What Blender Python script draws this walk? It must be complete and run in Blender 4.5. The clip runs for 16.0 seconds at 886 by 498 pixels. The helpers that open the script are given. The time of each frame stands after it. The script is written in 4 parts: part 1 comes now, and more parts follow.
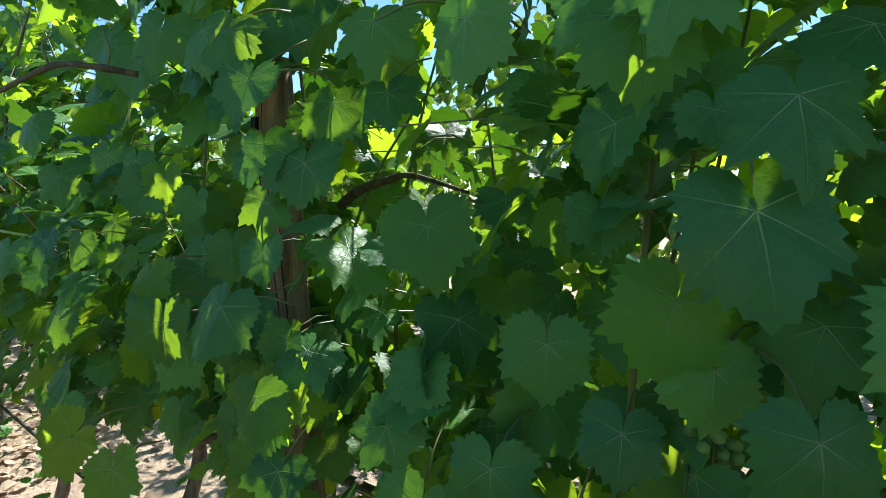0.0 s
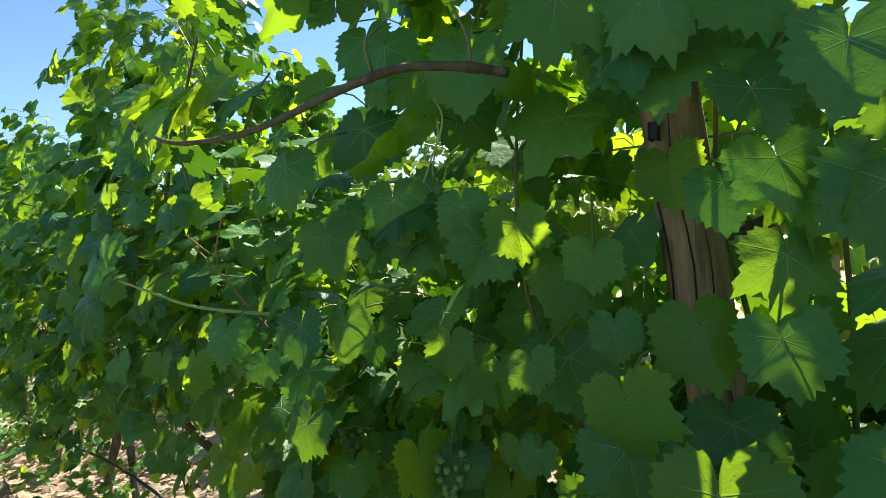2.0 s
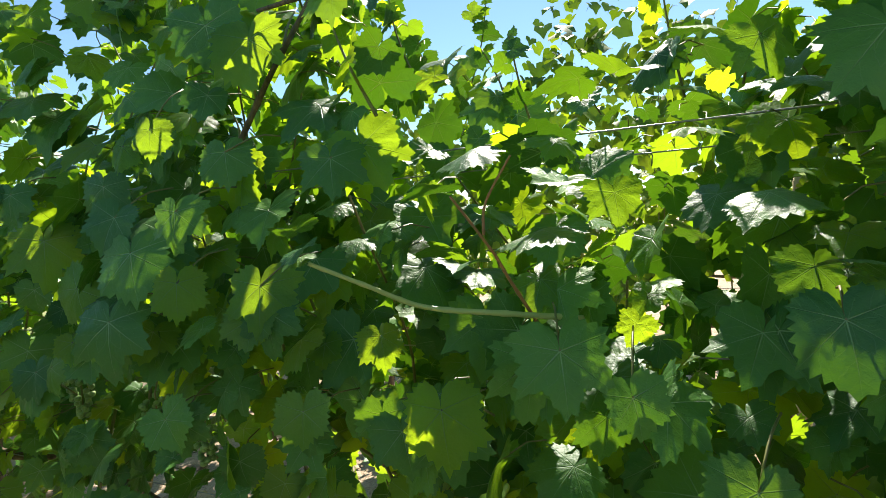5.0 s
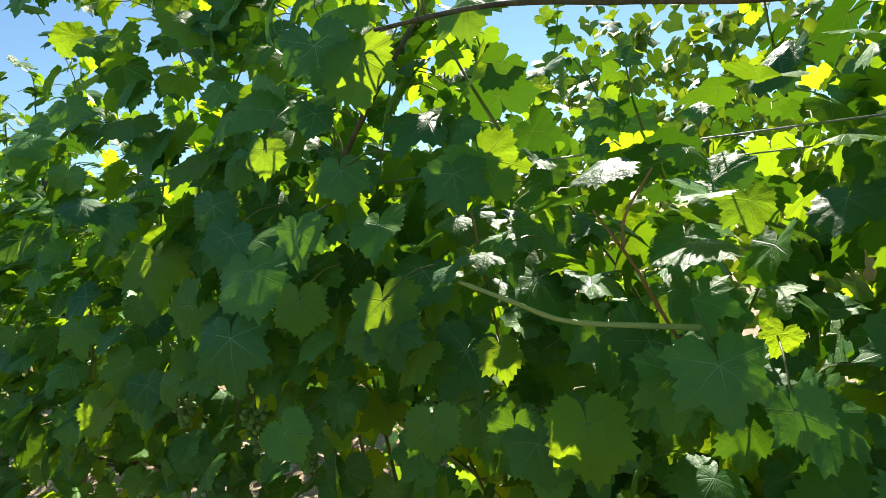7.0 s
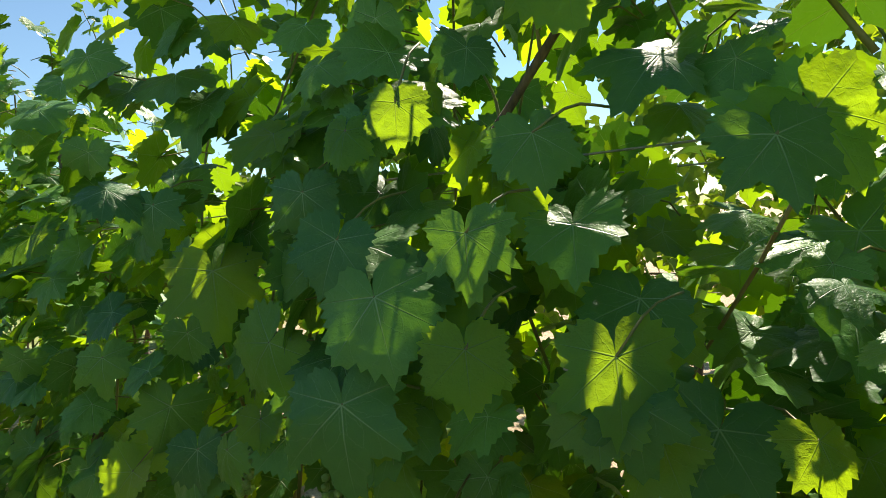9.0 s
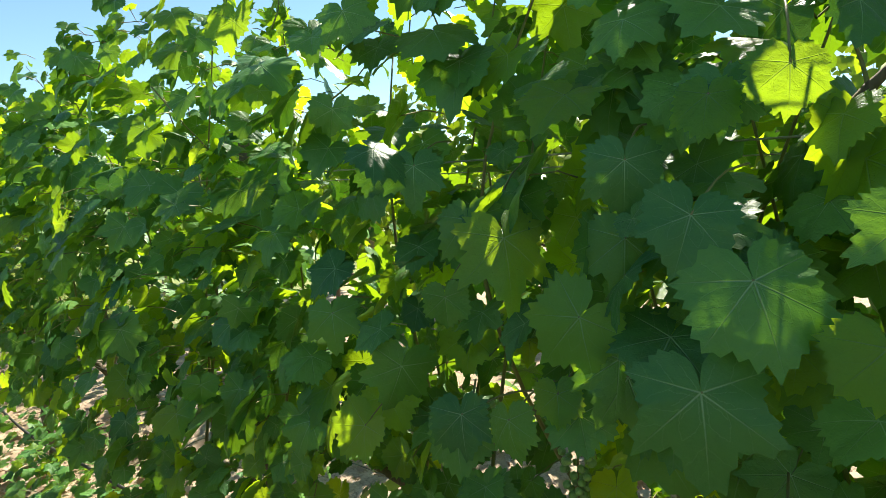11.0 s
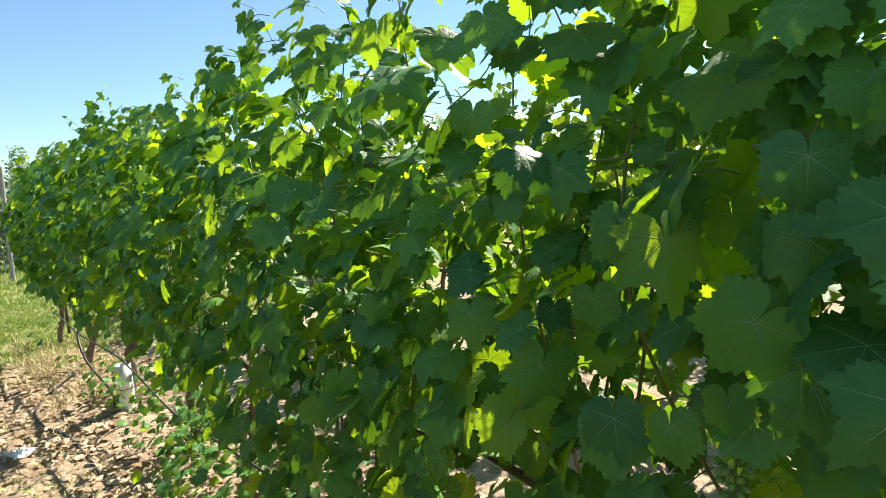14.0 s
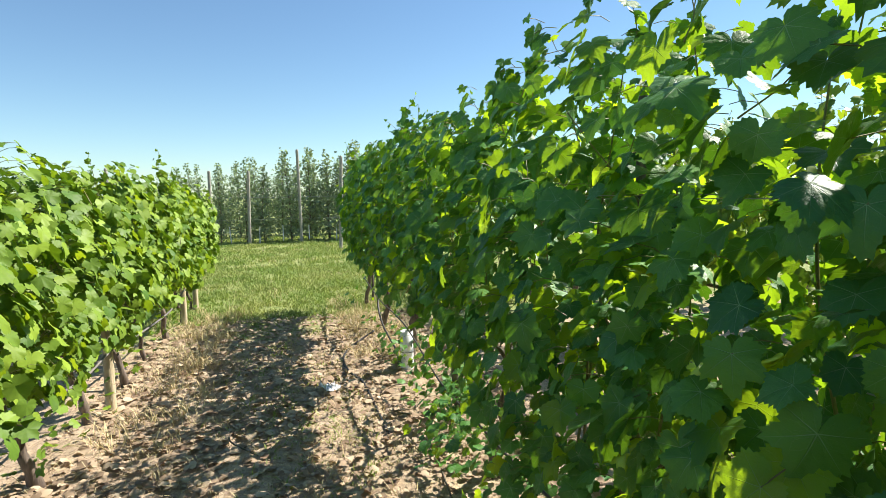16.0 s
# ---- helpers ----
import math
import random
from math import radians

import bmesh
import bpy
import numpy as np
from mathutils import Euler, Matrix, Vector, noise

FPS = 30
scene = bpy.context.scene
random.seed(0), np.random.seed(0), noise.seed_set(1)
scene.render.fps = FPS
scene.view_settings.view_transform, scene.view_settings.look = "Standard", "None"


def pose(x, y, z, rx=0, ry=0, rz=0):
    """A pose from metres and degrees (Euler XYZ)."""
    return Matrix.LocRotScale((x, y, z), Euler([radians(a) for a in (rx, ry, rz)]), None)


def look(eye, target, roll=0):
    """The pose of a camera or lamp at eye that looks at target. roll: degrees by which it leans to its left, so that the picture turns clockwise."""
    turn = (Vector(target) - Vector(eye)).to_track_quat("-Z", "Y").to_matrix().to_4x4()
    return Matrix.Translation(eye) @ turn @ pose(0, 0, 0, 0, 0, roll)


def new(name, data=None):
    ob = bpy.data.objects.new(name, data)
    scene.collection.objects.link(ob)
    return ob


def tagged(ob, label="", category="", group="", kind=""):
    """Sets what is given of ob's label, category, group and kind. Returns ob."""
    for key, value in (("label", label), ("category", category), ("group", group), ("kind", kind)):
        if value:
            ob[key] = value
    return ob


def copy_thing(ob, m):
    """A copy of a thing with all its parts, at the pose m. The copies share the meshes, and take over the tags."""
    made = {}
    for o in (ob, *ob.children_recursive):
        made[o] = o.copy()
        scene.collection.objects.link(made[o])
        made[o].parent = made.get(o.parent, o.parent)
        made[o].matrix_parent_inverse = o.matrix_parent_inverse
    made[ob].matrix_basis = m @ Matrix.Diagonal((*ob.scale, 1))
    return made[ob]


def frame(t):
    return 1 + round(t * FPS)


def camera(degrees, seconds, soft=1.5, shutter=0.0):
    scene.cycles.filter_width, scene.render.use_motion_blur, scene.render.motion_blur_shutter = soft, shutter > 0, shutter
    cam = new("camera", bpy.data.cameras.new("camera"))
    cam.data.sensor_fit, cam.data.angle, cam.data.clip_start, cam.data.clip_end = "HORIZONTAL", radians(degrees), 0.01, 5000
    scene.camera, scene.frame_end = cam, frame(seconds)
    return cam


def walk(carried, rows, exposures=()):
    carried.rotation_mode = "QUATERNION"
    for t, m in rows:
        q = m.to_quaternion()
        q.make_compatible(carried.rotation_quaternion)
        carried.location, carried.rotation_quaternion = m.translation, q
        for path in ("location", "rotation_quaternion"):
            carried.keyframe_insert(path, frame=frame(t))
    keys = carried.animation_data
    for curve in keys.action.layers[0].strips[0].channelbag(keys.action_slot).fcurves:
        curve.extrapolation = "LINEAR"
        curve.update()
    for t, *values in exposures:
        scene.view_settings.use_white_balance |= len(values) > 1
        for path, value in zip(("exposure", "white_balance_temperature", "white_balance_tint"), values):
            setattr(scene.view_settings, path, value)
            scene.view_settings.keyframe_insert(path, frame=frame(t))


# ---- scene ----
cam = camera(77.9, 16.0, soft=0.5)
PATH = [
    (0, (-0.004, 0.208, 1.499), (-1.193, 1.803, 1.296), 1.0),
    (0.5, (-0.124, 0.127, 1.516), (-1.323, 1.712, 1.291), -1.1),
    (1, (-0.296, 0.105, 1.515), (-1.5, 1.687, 1.294), -4.4),
    (1.5, (-0.471, 0.122, 1.52), (-1.672, 1.711, 1.338), -3.5),
    (2, (-0.649, 0.145, 1.546), (-1.969, 1.642, 1.404), -4.5),
    (2.5, (-0.814, 0.092, 1.54), (-2.097, 1.622, 1.423), -4.9),
    (3, (-0.972, 0.032, 1.555), (-2.128, 1.662, 1.477), -10.0),
    (3.5, (-1.121, 0.052, 1.54), (-2.189, 1.741, 1.468), -6.8),
    (4, (-1.307, 0.1, 1.543), (-2.326, 1.82, 1.495), -6.9),
    (4.5, (-1.41, 0.115, 1.52), (-2.357, 1.873, 1.412), -6.7),
    (5, (-1.52, 0.048, 1.493), (-2.358, 1.86, 1.385), -3.6),
    (5.2, (-1.553, 0.028, 1.499), (-2.364, 1.853, 1.395), -3.2),
    (7.3, (-1.676, -0.017, 1.527), (-2.617, 1.744, 1.411), -5.3),
    (7.5, (-1.709, 0.006, 1.529), (-2.657, 1.761, 1.384), -5.5),
    (8, (-1.831, 0.133, 1.533), (-2.784, 1.883, 1.37), -6.1),
    (8.5, (-1.918, 0.222, 1.559), (-2.849, 1.989, 1.466), -6.5),
    (9, (-2.012, 0.189, 1.548), (-2.988, 1.931, 1.425), -4.7),
    (9.5, (-2.142, 0.129, 1.553), (-3.155, 1.845, 1.382), -4.1),
    (10, (-2.232, 0.074, 1.565), (-3.366, 1.708, 1.357), -2.2),
    (10.2, (-2.247, 0.075, 1.574), (-3.415, 1.681, 1.337), -2.9),
    (12.3, (-2.305, 0.046, 1.555), (-3.517, 1.62, 1.325), -2.1),
    (12.5, (-2.31, 0.051, 1.55), (-3.521, 1.627, 1.328), -2.3),
    (13, (-2.32, 0.032, 1.552), (-3.513, 1.619, 1.31), -2.6),
    (13.5, (-2.329, 0.025, 1.559), (-3.576, 1.571, 1.323), -2.9),
    (14, (-2.33, 0.004, 1.586), (-3.779, 1.363, 1.356), -4.1),
    (14.5, (-2.337, 0.048, 1.593), (-3.983, 1.166, 1.385), -2.8),
    (15, (-2.35, 0.067, 1.604), (-4.145, 0.925, 1.404), -1.1),
    (15.5, (-2.337, 0.053, 1.617), (-4.214, 0.714, 1.416), -1.1),
    (16, (-2.294, 0.021, 1.623), (-4.213, 0.547, 1.422), -1.0),
]
walk(cam, [(t, look(eye, target, roll)) for t, eye, target, roll in PATH],
     ((0, 1.27, 5950, 13), (1.5, 1.27, 6250, 13), (2.5, 1.27, 6700, 13), (5, 1.27, 6850, 13), (7.4, 1.13, 6900, 10), (8.2, 1.13, 7050, 10), (9.0, 1.15, 7400, 11), (9.5, 1.4, 6950, 11), (10.2, 1.42, 6950, 11),
      (12.5, 1.4, 6950, 11), (13.5, 1.4, 7050, 12), (14.5, 1.16, 6800, 12), (16, 1.06, 6650, 12)))

# ---- world, sun, exposure ----
SUN_WAY = Vector((-0.22, 1.0, 1.02)).normalized()      # from the ground towards the sun
sun = new("sun", bpy.data.lights.new("sun", "SUN"))
sun.data.energy, sun.data.angle, sun.data.color = 5.0, radians(0.55), (1.0, 0.955, 0.88)
sun.matrix_world = look((0, 0, 30), Vector((0, 0, 30)) - SUN_WAY)
world = bpy.data.worlds.new("sky")
scene.world = world
world.use_nodes = True
sky = world.node_tree.nodes.new("ShaderNodeTexSky")
sky.sky_type, sky.sun_disc = "NISHITA", False
sky.sun_elevation = math.asin(SUN_WAY.z)
sky.sun_rotation = math.atan2(SUN_WAY.x, SUN_WAY.y)
sky.air_density, sky.dust_density, sky.ozone_density = 1.0, 0.05, 1.0
tint = world.node_tree.nodes.new("ShaderNodeVectorMath")
tint.operation = "MULTIPLY"
tint.inputs[1].default_value = (0.79, 0.995, 1.09)
world.node_tree.links.new(sky.outputs[0], tint.inputs[0])
world.node_tree.links.new(tint.outputs[0], world.node_tree.nodes["Background"].inputs[0])
world.node_tree.nodes["Background"].inputs[1].default_value = 0.071


# ---- materials ----
class Nodes:
    """A node tree under construction."""

    def __init__(self, name):
        self.mat = bpy.data.materials.new(name)
        self.mat.use_nodes = True
        self.tree = self.mat.node_tree
        self.bsdf = self.tree.nodes["Principled BSDF"]
        self.out = self.tree.nodes["Material Output"]

    def put(self, socket, value):
        if isinstance(value, bpy.types.NodeSocket):
            self.tree.links.new(value, socket)
        elif isinstance(value, tuple) and len(value) == 3 and socket.type == "RGBA":
            socket.default_value = (*value, 1)
        else:
            socket.default_value = value

    def node(self, kind, **inputs):
        n = self.tree.nodes.new(kind)
        for key, value in inputs.items():
            self.put(n.inputs[key.replace("_", " ")], value)
        return n

    def math(self, op, a, b=0.0, c=0.0):
        n = self.tree.nodes.new("ShaderNodeMath")
        n.operation = op
        for i, v in enumerate((a, b, c)):
            self.put(n.inputs[i], v)
        return n.outputs[0]

    def mix(self, f, a, b):
        n = self.tree.nodes.new("ShaderNodeMix")
        n.data_type = "RGBA"
        for i, v in ((0, f), (6, a), (7, b)):
            self.put(n.inputs[i], v)
        return n.outputs[2]

    def noise(self, scale, detail=4.0, rough=0.55, vector=None):
        n = self.node("ShaderNodeTexNoise", Scale=scale, Detail=detail, Roughness=rough)
        if vector is not None:
            self.put(n.inputs["Vector"], vector)
        return n.outputs[0]

    def place(self):
        return self.node("ShaderNodeTexCoord").outputs["Object"]

    def ground_place(self):
        return self.node("ShaderNodeNewGeometry").outputs["Position"]

    def stretch(self, vector, x, y, z):
        n = self.node("ShaderNodeVectorMath")
        n.operation = "MULTIPLY"
        self.put(n.inputs[0], vector)
        n.inputs[1].default_value = (x, y, z)
        return n.outputs[0]

    def ramp(self, f, low, high):
        n = self.node("ShaderNodeMapRange", Value=f)
        n.inputs["From Min"].default_value, n.inputs["From Max"].default_value = low, high
        return n.outputs[0]

    def bump(self, height, strength, distance):
        return self.node("ShaderNodeBump", Height=height, Strength=strength, Distance=distance).outputs[0]

    def surface(self, **inputs):
        for key, value in inputs.items():
            self.put(self.bsdf.inputs[key.replace("_", " ")], value)
        return self.mat

    def random(self):
        both = self.math("ADD", self.node("ShaderNodeObjectInfo").outputs["Random"],
                         self.node("ShaderNodeNewGeometry").outputs["Random Per Island"])
        return self.math("FRACT", both)


def leaf_material(name, dark, light, glow_a, glow_b, veins=True, gloss=0.35, share=0.42, patch=None, shine_level=0.26):
    n = Nodes(name)
    rnd = n.random()
    uv = n.node("ShaderNodeUVMap").outputs[0]
    sep = n.node("ShaderNodeSeparateXYZ", Vector=uv)
    u, v = sep.outputs[0], sep.outputs[1]
    mottled = n.noise(7.0, 4.0, 0.6, uv)
    col = n.mix(n.math("ADD", n.math("MULTIPLY", rnd, 0.7), n.math("MULTIPLY", mottled, 0.3)), dark, light)
    thin = n.math("POWER", n.math("FRACT", n.math("MULTIPLY", rnd, 7.3)), 2.2)
    glow = n.mix(thin, glow_a, glow_b)
    bump_from = mottled
    if patch:
        where = n.ground_place()
        spot = n.math("MULTIPLY", n.ramp(n.noise(1.1, 4.0, 0.6, where), 0.42, 0.62), 0.75)
        col = n.mix(spot, col, patch)
    if veins:
        au = n.math("ABSOLUTE", u)
        near = None
        for degrees in (0, 50, 108):
            dx, dy = math.sin(radians(degrees)), math.cos(radians(degrees))
            side = n.math("SUBTRACT", n.math("MULTIPLY", au, dy), n.math("MULTIPLY", v, dx))
            along = n.math("ADD", n.math("MULTIPLY", au, dx), n.math("MULTIPLY", v, dy))
            aside = n.math("ABSOLUTE", side)
            behind = n.math("MULTIPLY", n.math("LESS_THAN", along, 0.0), 1.0)
            main = n.math("ADD", n.math("MULTIPLY", aside, 1.0), behind)
            line = n.ramp(n.math("ADD", main, n.math("MULTIPLY", along, 0.009)), 0.0105, 0.0035)
            phase = n.math("FRACT", n.math("ADD", n.math("MULTIPLY", n.math("SUBTRACT", along, n.math("MULTIPLY", aside, 0.95)), 6.0), n.math("MULTIPLY", mottled, 0.7)))
            twig = n.ramp(n.math("ABSOLUTE", n.math("SUBTRACT", phase, 0.5)), 0.045, 0.01)
            twig = n.math("MULTIPLY", twig, n.math("MULTIPLY", n.math("LESS_THAN", n.math("ADD", aside, behind), 0.15), 0.22))
            line = n.math("MULTIPLY", n.math("MAXIMUM", line, twig), n.ramp(along, 0.72, 0.12))
            near = line if near is None else n.math("MAXIMUM", near, line)
        col = n.mix(n.math("MULTIPLY", near, 0.6), col, (0.32, 0.47, 0.25))
        glow = n.mix(n.math("MULTIPLY", near, 0.5), glow, (0.30, 0.42, 0.05))
        bump_from = n.math("SUBTRACT", n.math("MULTIPLY", mottled, 0.6), n.math("MULTIPLY", near, 0.25))
    specks = n.ramp(n.noise(26.0, 2.0, 0.5, uv), 0.73, 0.80)
    col = n.mix(n.math("MULTIPLY", specks, 0.35), col, (0.26, 0.27, 0.13))
    relief = n.bump(bump_from, 0.7 if veins else 0.2, 0.006 if veins else 0.003)
    n.surface(Base_Color=col, Roughness=n.math("ADD", gloss, n.math("MULTIPLY", mottled, 0.22)), Normal=relief)
    n.put(n.bsdf.inputs["Specular IOR Level"], shine_level)
    shine = n.node("ShaderNodeBsdfTranslucent", Color=glow, Normal=relief)
    both = n.node("ShaderNodeMixShader", Fac=n.math("ADD", share * 0.29, n.math("MULTIPLY", thin, share * 1.15)))
    n.tree.links.new(n.bsdf.outputs[0], both.inputs[1])
    n.tree.links.new(shine.outputs[0], both.inputs[2])
    n.tree.links.new(both.outputs[0], n.out.inputs["Surface"])
    return n.mat


def bark_material(name, dark, light, grain=38.0):
    n = Nodes(name)
    p = n.place()
    streak = n.noise(grain, 5.0, 0.65, n.stretch(p, 1, 1, 0.13))
    patch = n.noise(6.0, 3.0, 0.5, p)
    col = n.mix(n.ramp(streak, 0.35, 0.68), dark, light)
    col = n.mix(n.math("MULTIPLY", n.ramp(patch, 0.45, 0.75), 0.45), col, (0.20, 0.18, 0.15))
    return n.surface(Base_Color=col, Roughness=0.88, Normal=n.bump(streak, 0.9, 0.006))


def plain_material(name, a, b, scale=20.0, rough=0.6, relief=0.002, metallic=0.0):
    n = Nodes(name)
    f = n.noise(scale, 5.0, 0.6, n.place())
    rnd = n.random()
    col = n.mix(n.math("ADD", n.math("MULTIPLY", f, 0.6), n.math("MULTIPLY", rnd, 0.4)), a, b)
    return n.surface(Base_Color=col, Roughness=rough, Metallic=metallic, Normal=n.bump(f, 0.5, relief))


M_LEAF = leaf_material("vine leaf", (0.018, 0.100, 0.031), (0.120, 0.290, 0.047), (0.15, 0.40, 0.010), (0.56, 0.78, 0.018), share=0.44, shine_level=0.34)
# Same vine leaf, lighter and yellower: the left row's sunlight painted into its colour.
M_LEAF_FAR_LIT = leaf_material("vine leaf far sunlit tone", (0.028, 0.095, 0.013), (0.255, 0.365, 0.036), (0.20, 0.42, 0.012), (0.52, 0.68, 0.022), veins=False, share=0.26, gloss=0.42, shine_level=0.24)
M_APPLE_LEAF = leaf_material("apple leaf", (0.14, 0.20, 0.115), (0.25, 0.31, 0.20), (0.30, 0.42, 0.14), (0.40, 0.50, 0.19), veins=False, share=0.50, gloss=0.42, shine_level=0.5)
M_DRY_LEAF = leaf_material("dry leaf", (0.15, 0.085, 0.048), (0.64, 0.51, 0.35), (0.30, 0.18, 0.07), (0.45, 0.33, 0.17), veins=False, gloss=0.6, share=0.2)
M_GRASS = leaf_material("grass blade", (0.13, 0.22, 0.040), (0.28, 0.36, 0.10), (0.26, 0.40, 0.04), (0.42, 0.50, 0.10), veins=False, gloss=0.5, share=0.35, patch=(0.40, 0.40, 0.14))
M_STRAW = leaf_material("straw blade", (0.46, 0.36, 0.17), (0.70, 0.60, 0.36), (0.5, 0.4, 0.16), (0.6, 0.5, 0.26), veins=False, gloss=0.6, share=0.25)
M_TRUNK = bark_material("vine bark", (0.055, 0.040, 0.030), (0.22, 0.165, 0.125))
M_CANE = bark_material("cane bark", (0.055, 0.042, 0.024), (0.17, 0.125, 0.065), 60.0)
M_SHOOT = plain_material("green shoot", (0.10, 0.16, 0.035), (0.24, 0.17, 0.06), 30.0, 0.5)
M_RED_STALK = plain_material("reddish young stalk", (0.24, 0.13, 0.045), (0.40, 0.17, 0.07), 30.0, 0.45)
M_POST = bark_material("weathered post wood", (0.16, 0.085, 0.050), (0.46, 0.285, 0.175), 55.0)
M_POST_DARK = bark_material("dark post wood", (0.05, 0.042, 0.036), (0.17, 0.145, 0.12), 45.0)
M_POST_GREY = bark_material("grey post wood", (0.20, 0.19, 0.16), (0.42, 0.40, 0.34), 45.0)
M_STAKE = bark_material("pale stake wood", (0.34, 0.27, 0.16), (0.56, 0.47, 0.31), 45.0)
M_WIRE = plain_material("galvanised wire", (0.25, 0.25, 0.25), (0.42, 0.42, 0.41), 80.0, 0.42, 0.0005, 0.8)
M_HOSE = plain_material("black plastic hose", (0.020, 0.019, 0.018), (0.055, 0.050, 0.045), 25.0, 0.55)
M_HOSE_DUSTY = plain_material("dusty drip hose", (0.12, 0.11, 0.10), (0.24, 0.22, 0.20), 25.0, 0.62)
M_TUBE = plain_material("white plastic tube", (0.72, 0.72, 0.70), (0.84, 0.84, 0.82), 14.0, 0.5)
M_PAPER = plain_material("white paper", (0.76, 0.77, 0.79), (0.86, 0.86, 0.87), 30.0, 0.75)
M_CLIP = plain_material("black iron staple", (0.012, 0.012, 0.013), (0.04, 0.04, 0.042), 60.0, 0.5, 0.001, 0.6)
M_GRAPE = plain_material("unripe grape", (0.16, 0.30, 0.07), (0.26, 0.40, 0.12), 40.0, 0.38)
M_TENDRIL = plain_material("pale tendril", (0.30, 0.40, 0.10), (0.42, 0.46, 0.16), 30.0, 0.5)
M_STONE = plain_material("clod of soil", (0.24, 0.17, 0.12), (0.52, 0.42, 0.34), 30.0, 0.95, 0.006)


def ground_material():
    n = Nodes("soil and grass")
    p = n.ground_place()
    sep = n.node("ShaderNodeSeparateXYZ", Vector=p)
    big, mid, fine = n.noise(0.9, 4.0, 0.6, p), n.noise(9.0, 6.0, 0.65, p), n.noise(70.0, 5.0, 0.7, p)
    soil = n.mix(n.ramp(mid, 0.32, 0.68), (0.30, 0.208, 0.128), (0.61, 0.460, 0.305))
    soil = n.mix(n.math("MULTIPLY", n.ramp(fine, 0.42, 0.75), 0.55), soil, (0.74, 0.59, 0.415))
    soil = n.mix(n.math("MULTIPLY", n.ramp(fine, 0.46, 0.30), 0.7), soil, (0.085, 0.055, 0.04))
    soil = n.mix(n.math("MULTIPLY", n.ramp(big, 0.50, 0.72), 0.5), soil, (0.38, 0.29, 0.17))
    turf = n.mix(n.ramp(mid, 0.35, 0.65), (0.15, 0.215, 0.050), (0.32, 0.34, 0.11))
    turf = n.mix(n.math("MULTIPLY", n.ramp(fine, 0.5, 0.7), 0.5), turf, (0.36, 0.33, 0.14))
    edge = n.math("ADD", sep.outputs[0], n.math("MULTIPLY", n.math("SUBTRACT", big, 0.5), 1.9))
    edge = n.math("ADD", edge, n.math("MULTIPLY", n.math("SUBTRACT", mid, 0.5), 1.2))
    col = n.mix(n.ramp(edge, -8.6, -9.3), soil, turf)
    rough = n.math("ADD", n.math("MULTIPLY", mid, 0.7), n.math("MULTIPLY", fine, 0.4))
    return n.surface(Base_Color=col, Roughness=0.95, Normal=n.bump(rough, 1.0, 0.042))


M_GROUND = ground_material()


# ---- building helpers ----
class Geo:
    """Triangles gathered for one mesh."""

    def __init__(self):
        self.v, self.t, self.u, self.n = [], [], [], 0

    def add(self, v, t, u=None):
        v, t = np.asarray(v, float), np.asarray(t, int)
        self.v.append(v)
        self.t.append(t + self.n)
        self.u.append(np.zeros((len(v), 2)) if u is None else u)
        self.n += len(v)

    def tube(self, points, radii, sides=6, cap=True):
        p = np.asarray(points, float)
        r = np.broadcast_to(np.asarray(radii, float), (len(p),))
        way = np.gradient(p, axis=0)
        way /= np.linalg.norm(way, axis=1)[:, None] + 1e-9
        ref = np.array((0.31, 0.17, 1.0)) if abs(way[:, 2]).mean() < 0.8 else np.array((1.0, 0.2, 0.0))
        a = np.cross(way, ref)
        a /= np.linalg.norm(a, axis=1)[:, None] + 1e-9
        b = np.cross(way, a)
        ang = np.arange(sides) * 2 * np.pi / sides
        v = p[:, None] + r[:, None, None] * (np.cos(ang)[None, :, None] * a[:, None] + np.sin(ang)[None, :, None] * b[:, None])
        v = v.reshape(-1, 3)
        i, j = np.meshgrid(np.arange(len(p) - 1), np.arange(sides), indexing="ij")
        q = (i * sides + j).ravel(), (i * sides + (j + 1) % sides).ravel(), ((i + 1) * sides + (j + 1) % sides).ravel(), ((i + 1) * sides + j).ravel()
        t = np.concatenate((np.stack((q[0], q[1], q[2]), 1), np.stack((q[0], q[2], q[3]), 1)))
        if cap:
            last = (len(p) - 1) * sides
            fan = [(0, k + 1, k) for k in range(1, sides - 1)] + [(last, last + k, last + k + 1) for k in range(1, sides - 1)]
            t = np.concatenate((t, np.array(fan)))
        self.add(v, t)

    def mesh(self, name, base=(0, 0, 0), smooth=True):
        me = bpy.data.meshes.new(name)
        v, t = np.concatenate(self.v) - np.asarray(base), np.concatenate(self.t)
        me.from_pydata(v.tolist(), [], t.tolist())
        uv = me.uv_layers.new(name="UVMap")
        uv.data.foreach_set("uv", np.concatenate(self.u)[t.ravel()].astype(np.float32).ravel())
        me.polygons.foreach_set("use_smooth", np.full(len(t), smooth))
        me.update()
        return me


def part(name, me, material, parent=None, label="", at=None):
    if not me.materials:
        me.materials.append(material)
    ob = new(name, me)
    ob.parent = parent
    if at is not None:
        ob.matrix_basis = at
    return tagged(ob, label)


def thing(name, at, label, category, group=""):
    ob = new(name)
    ob.empty_display_size = 0.1
    ob.location = at
    return tagged(ob, label, category, group)


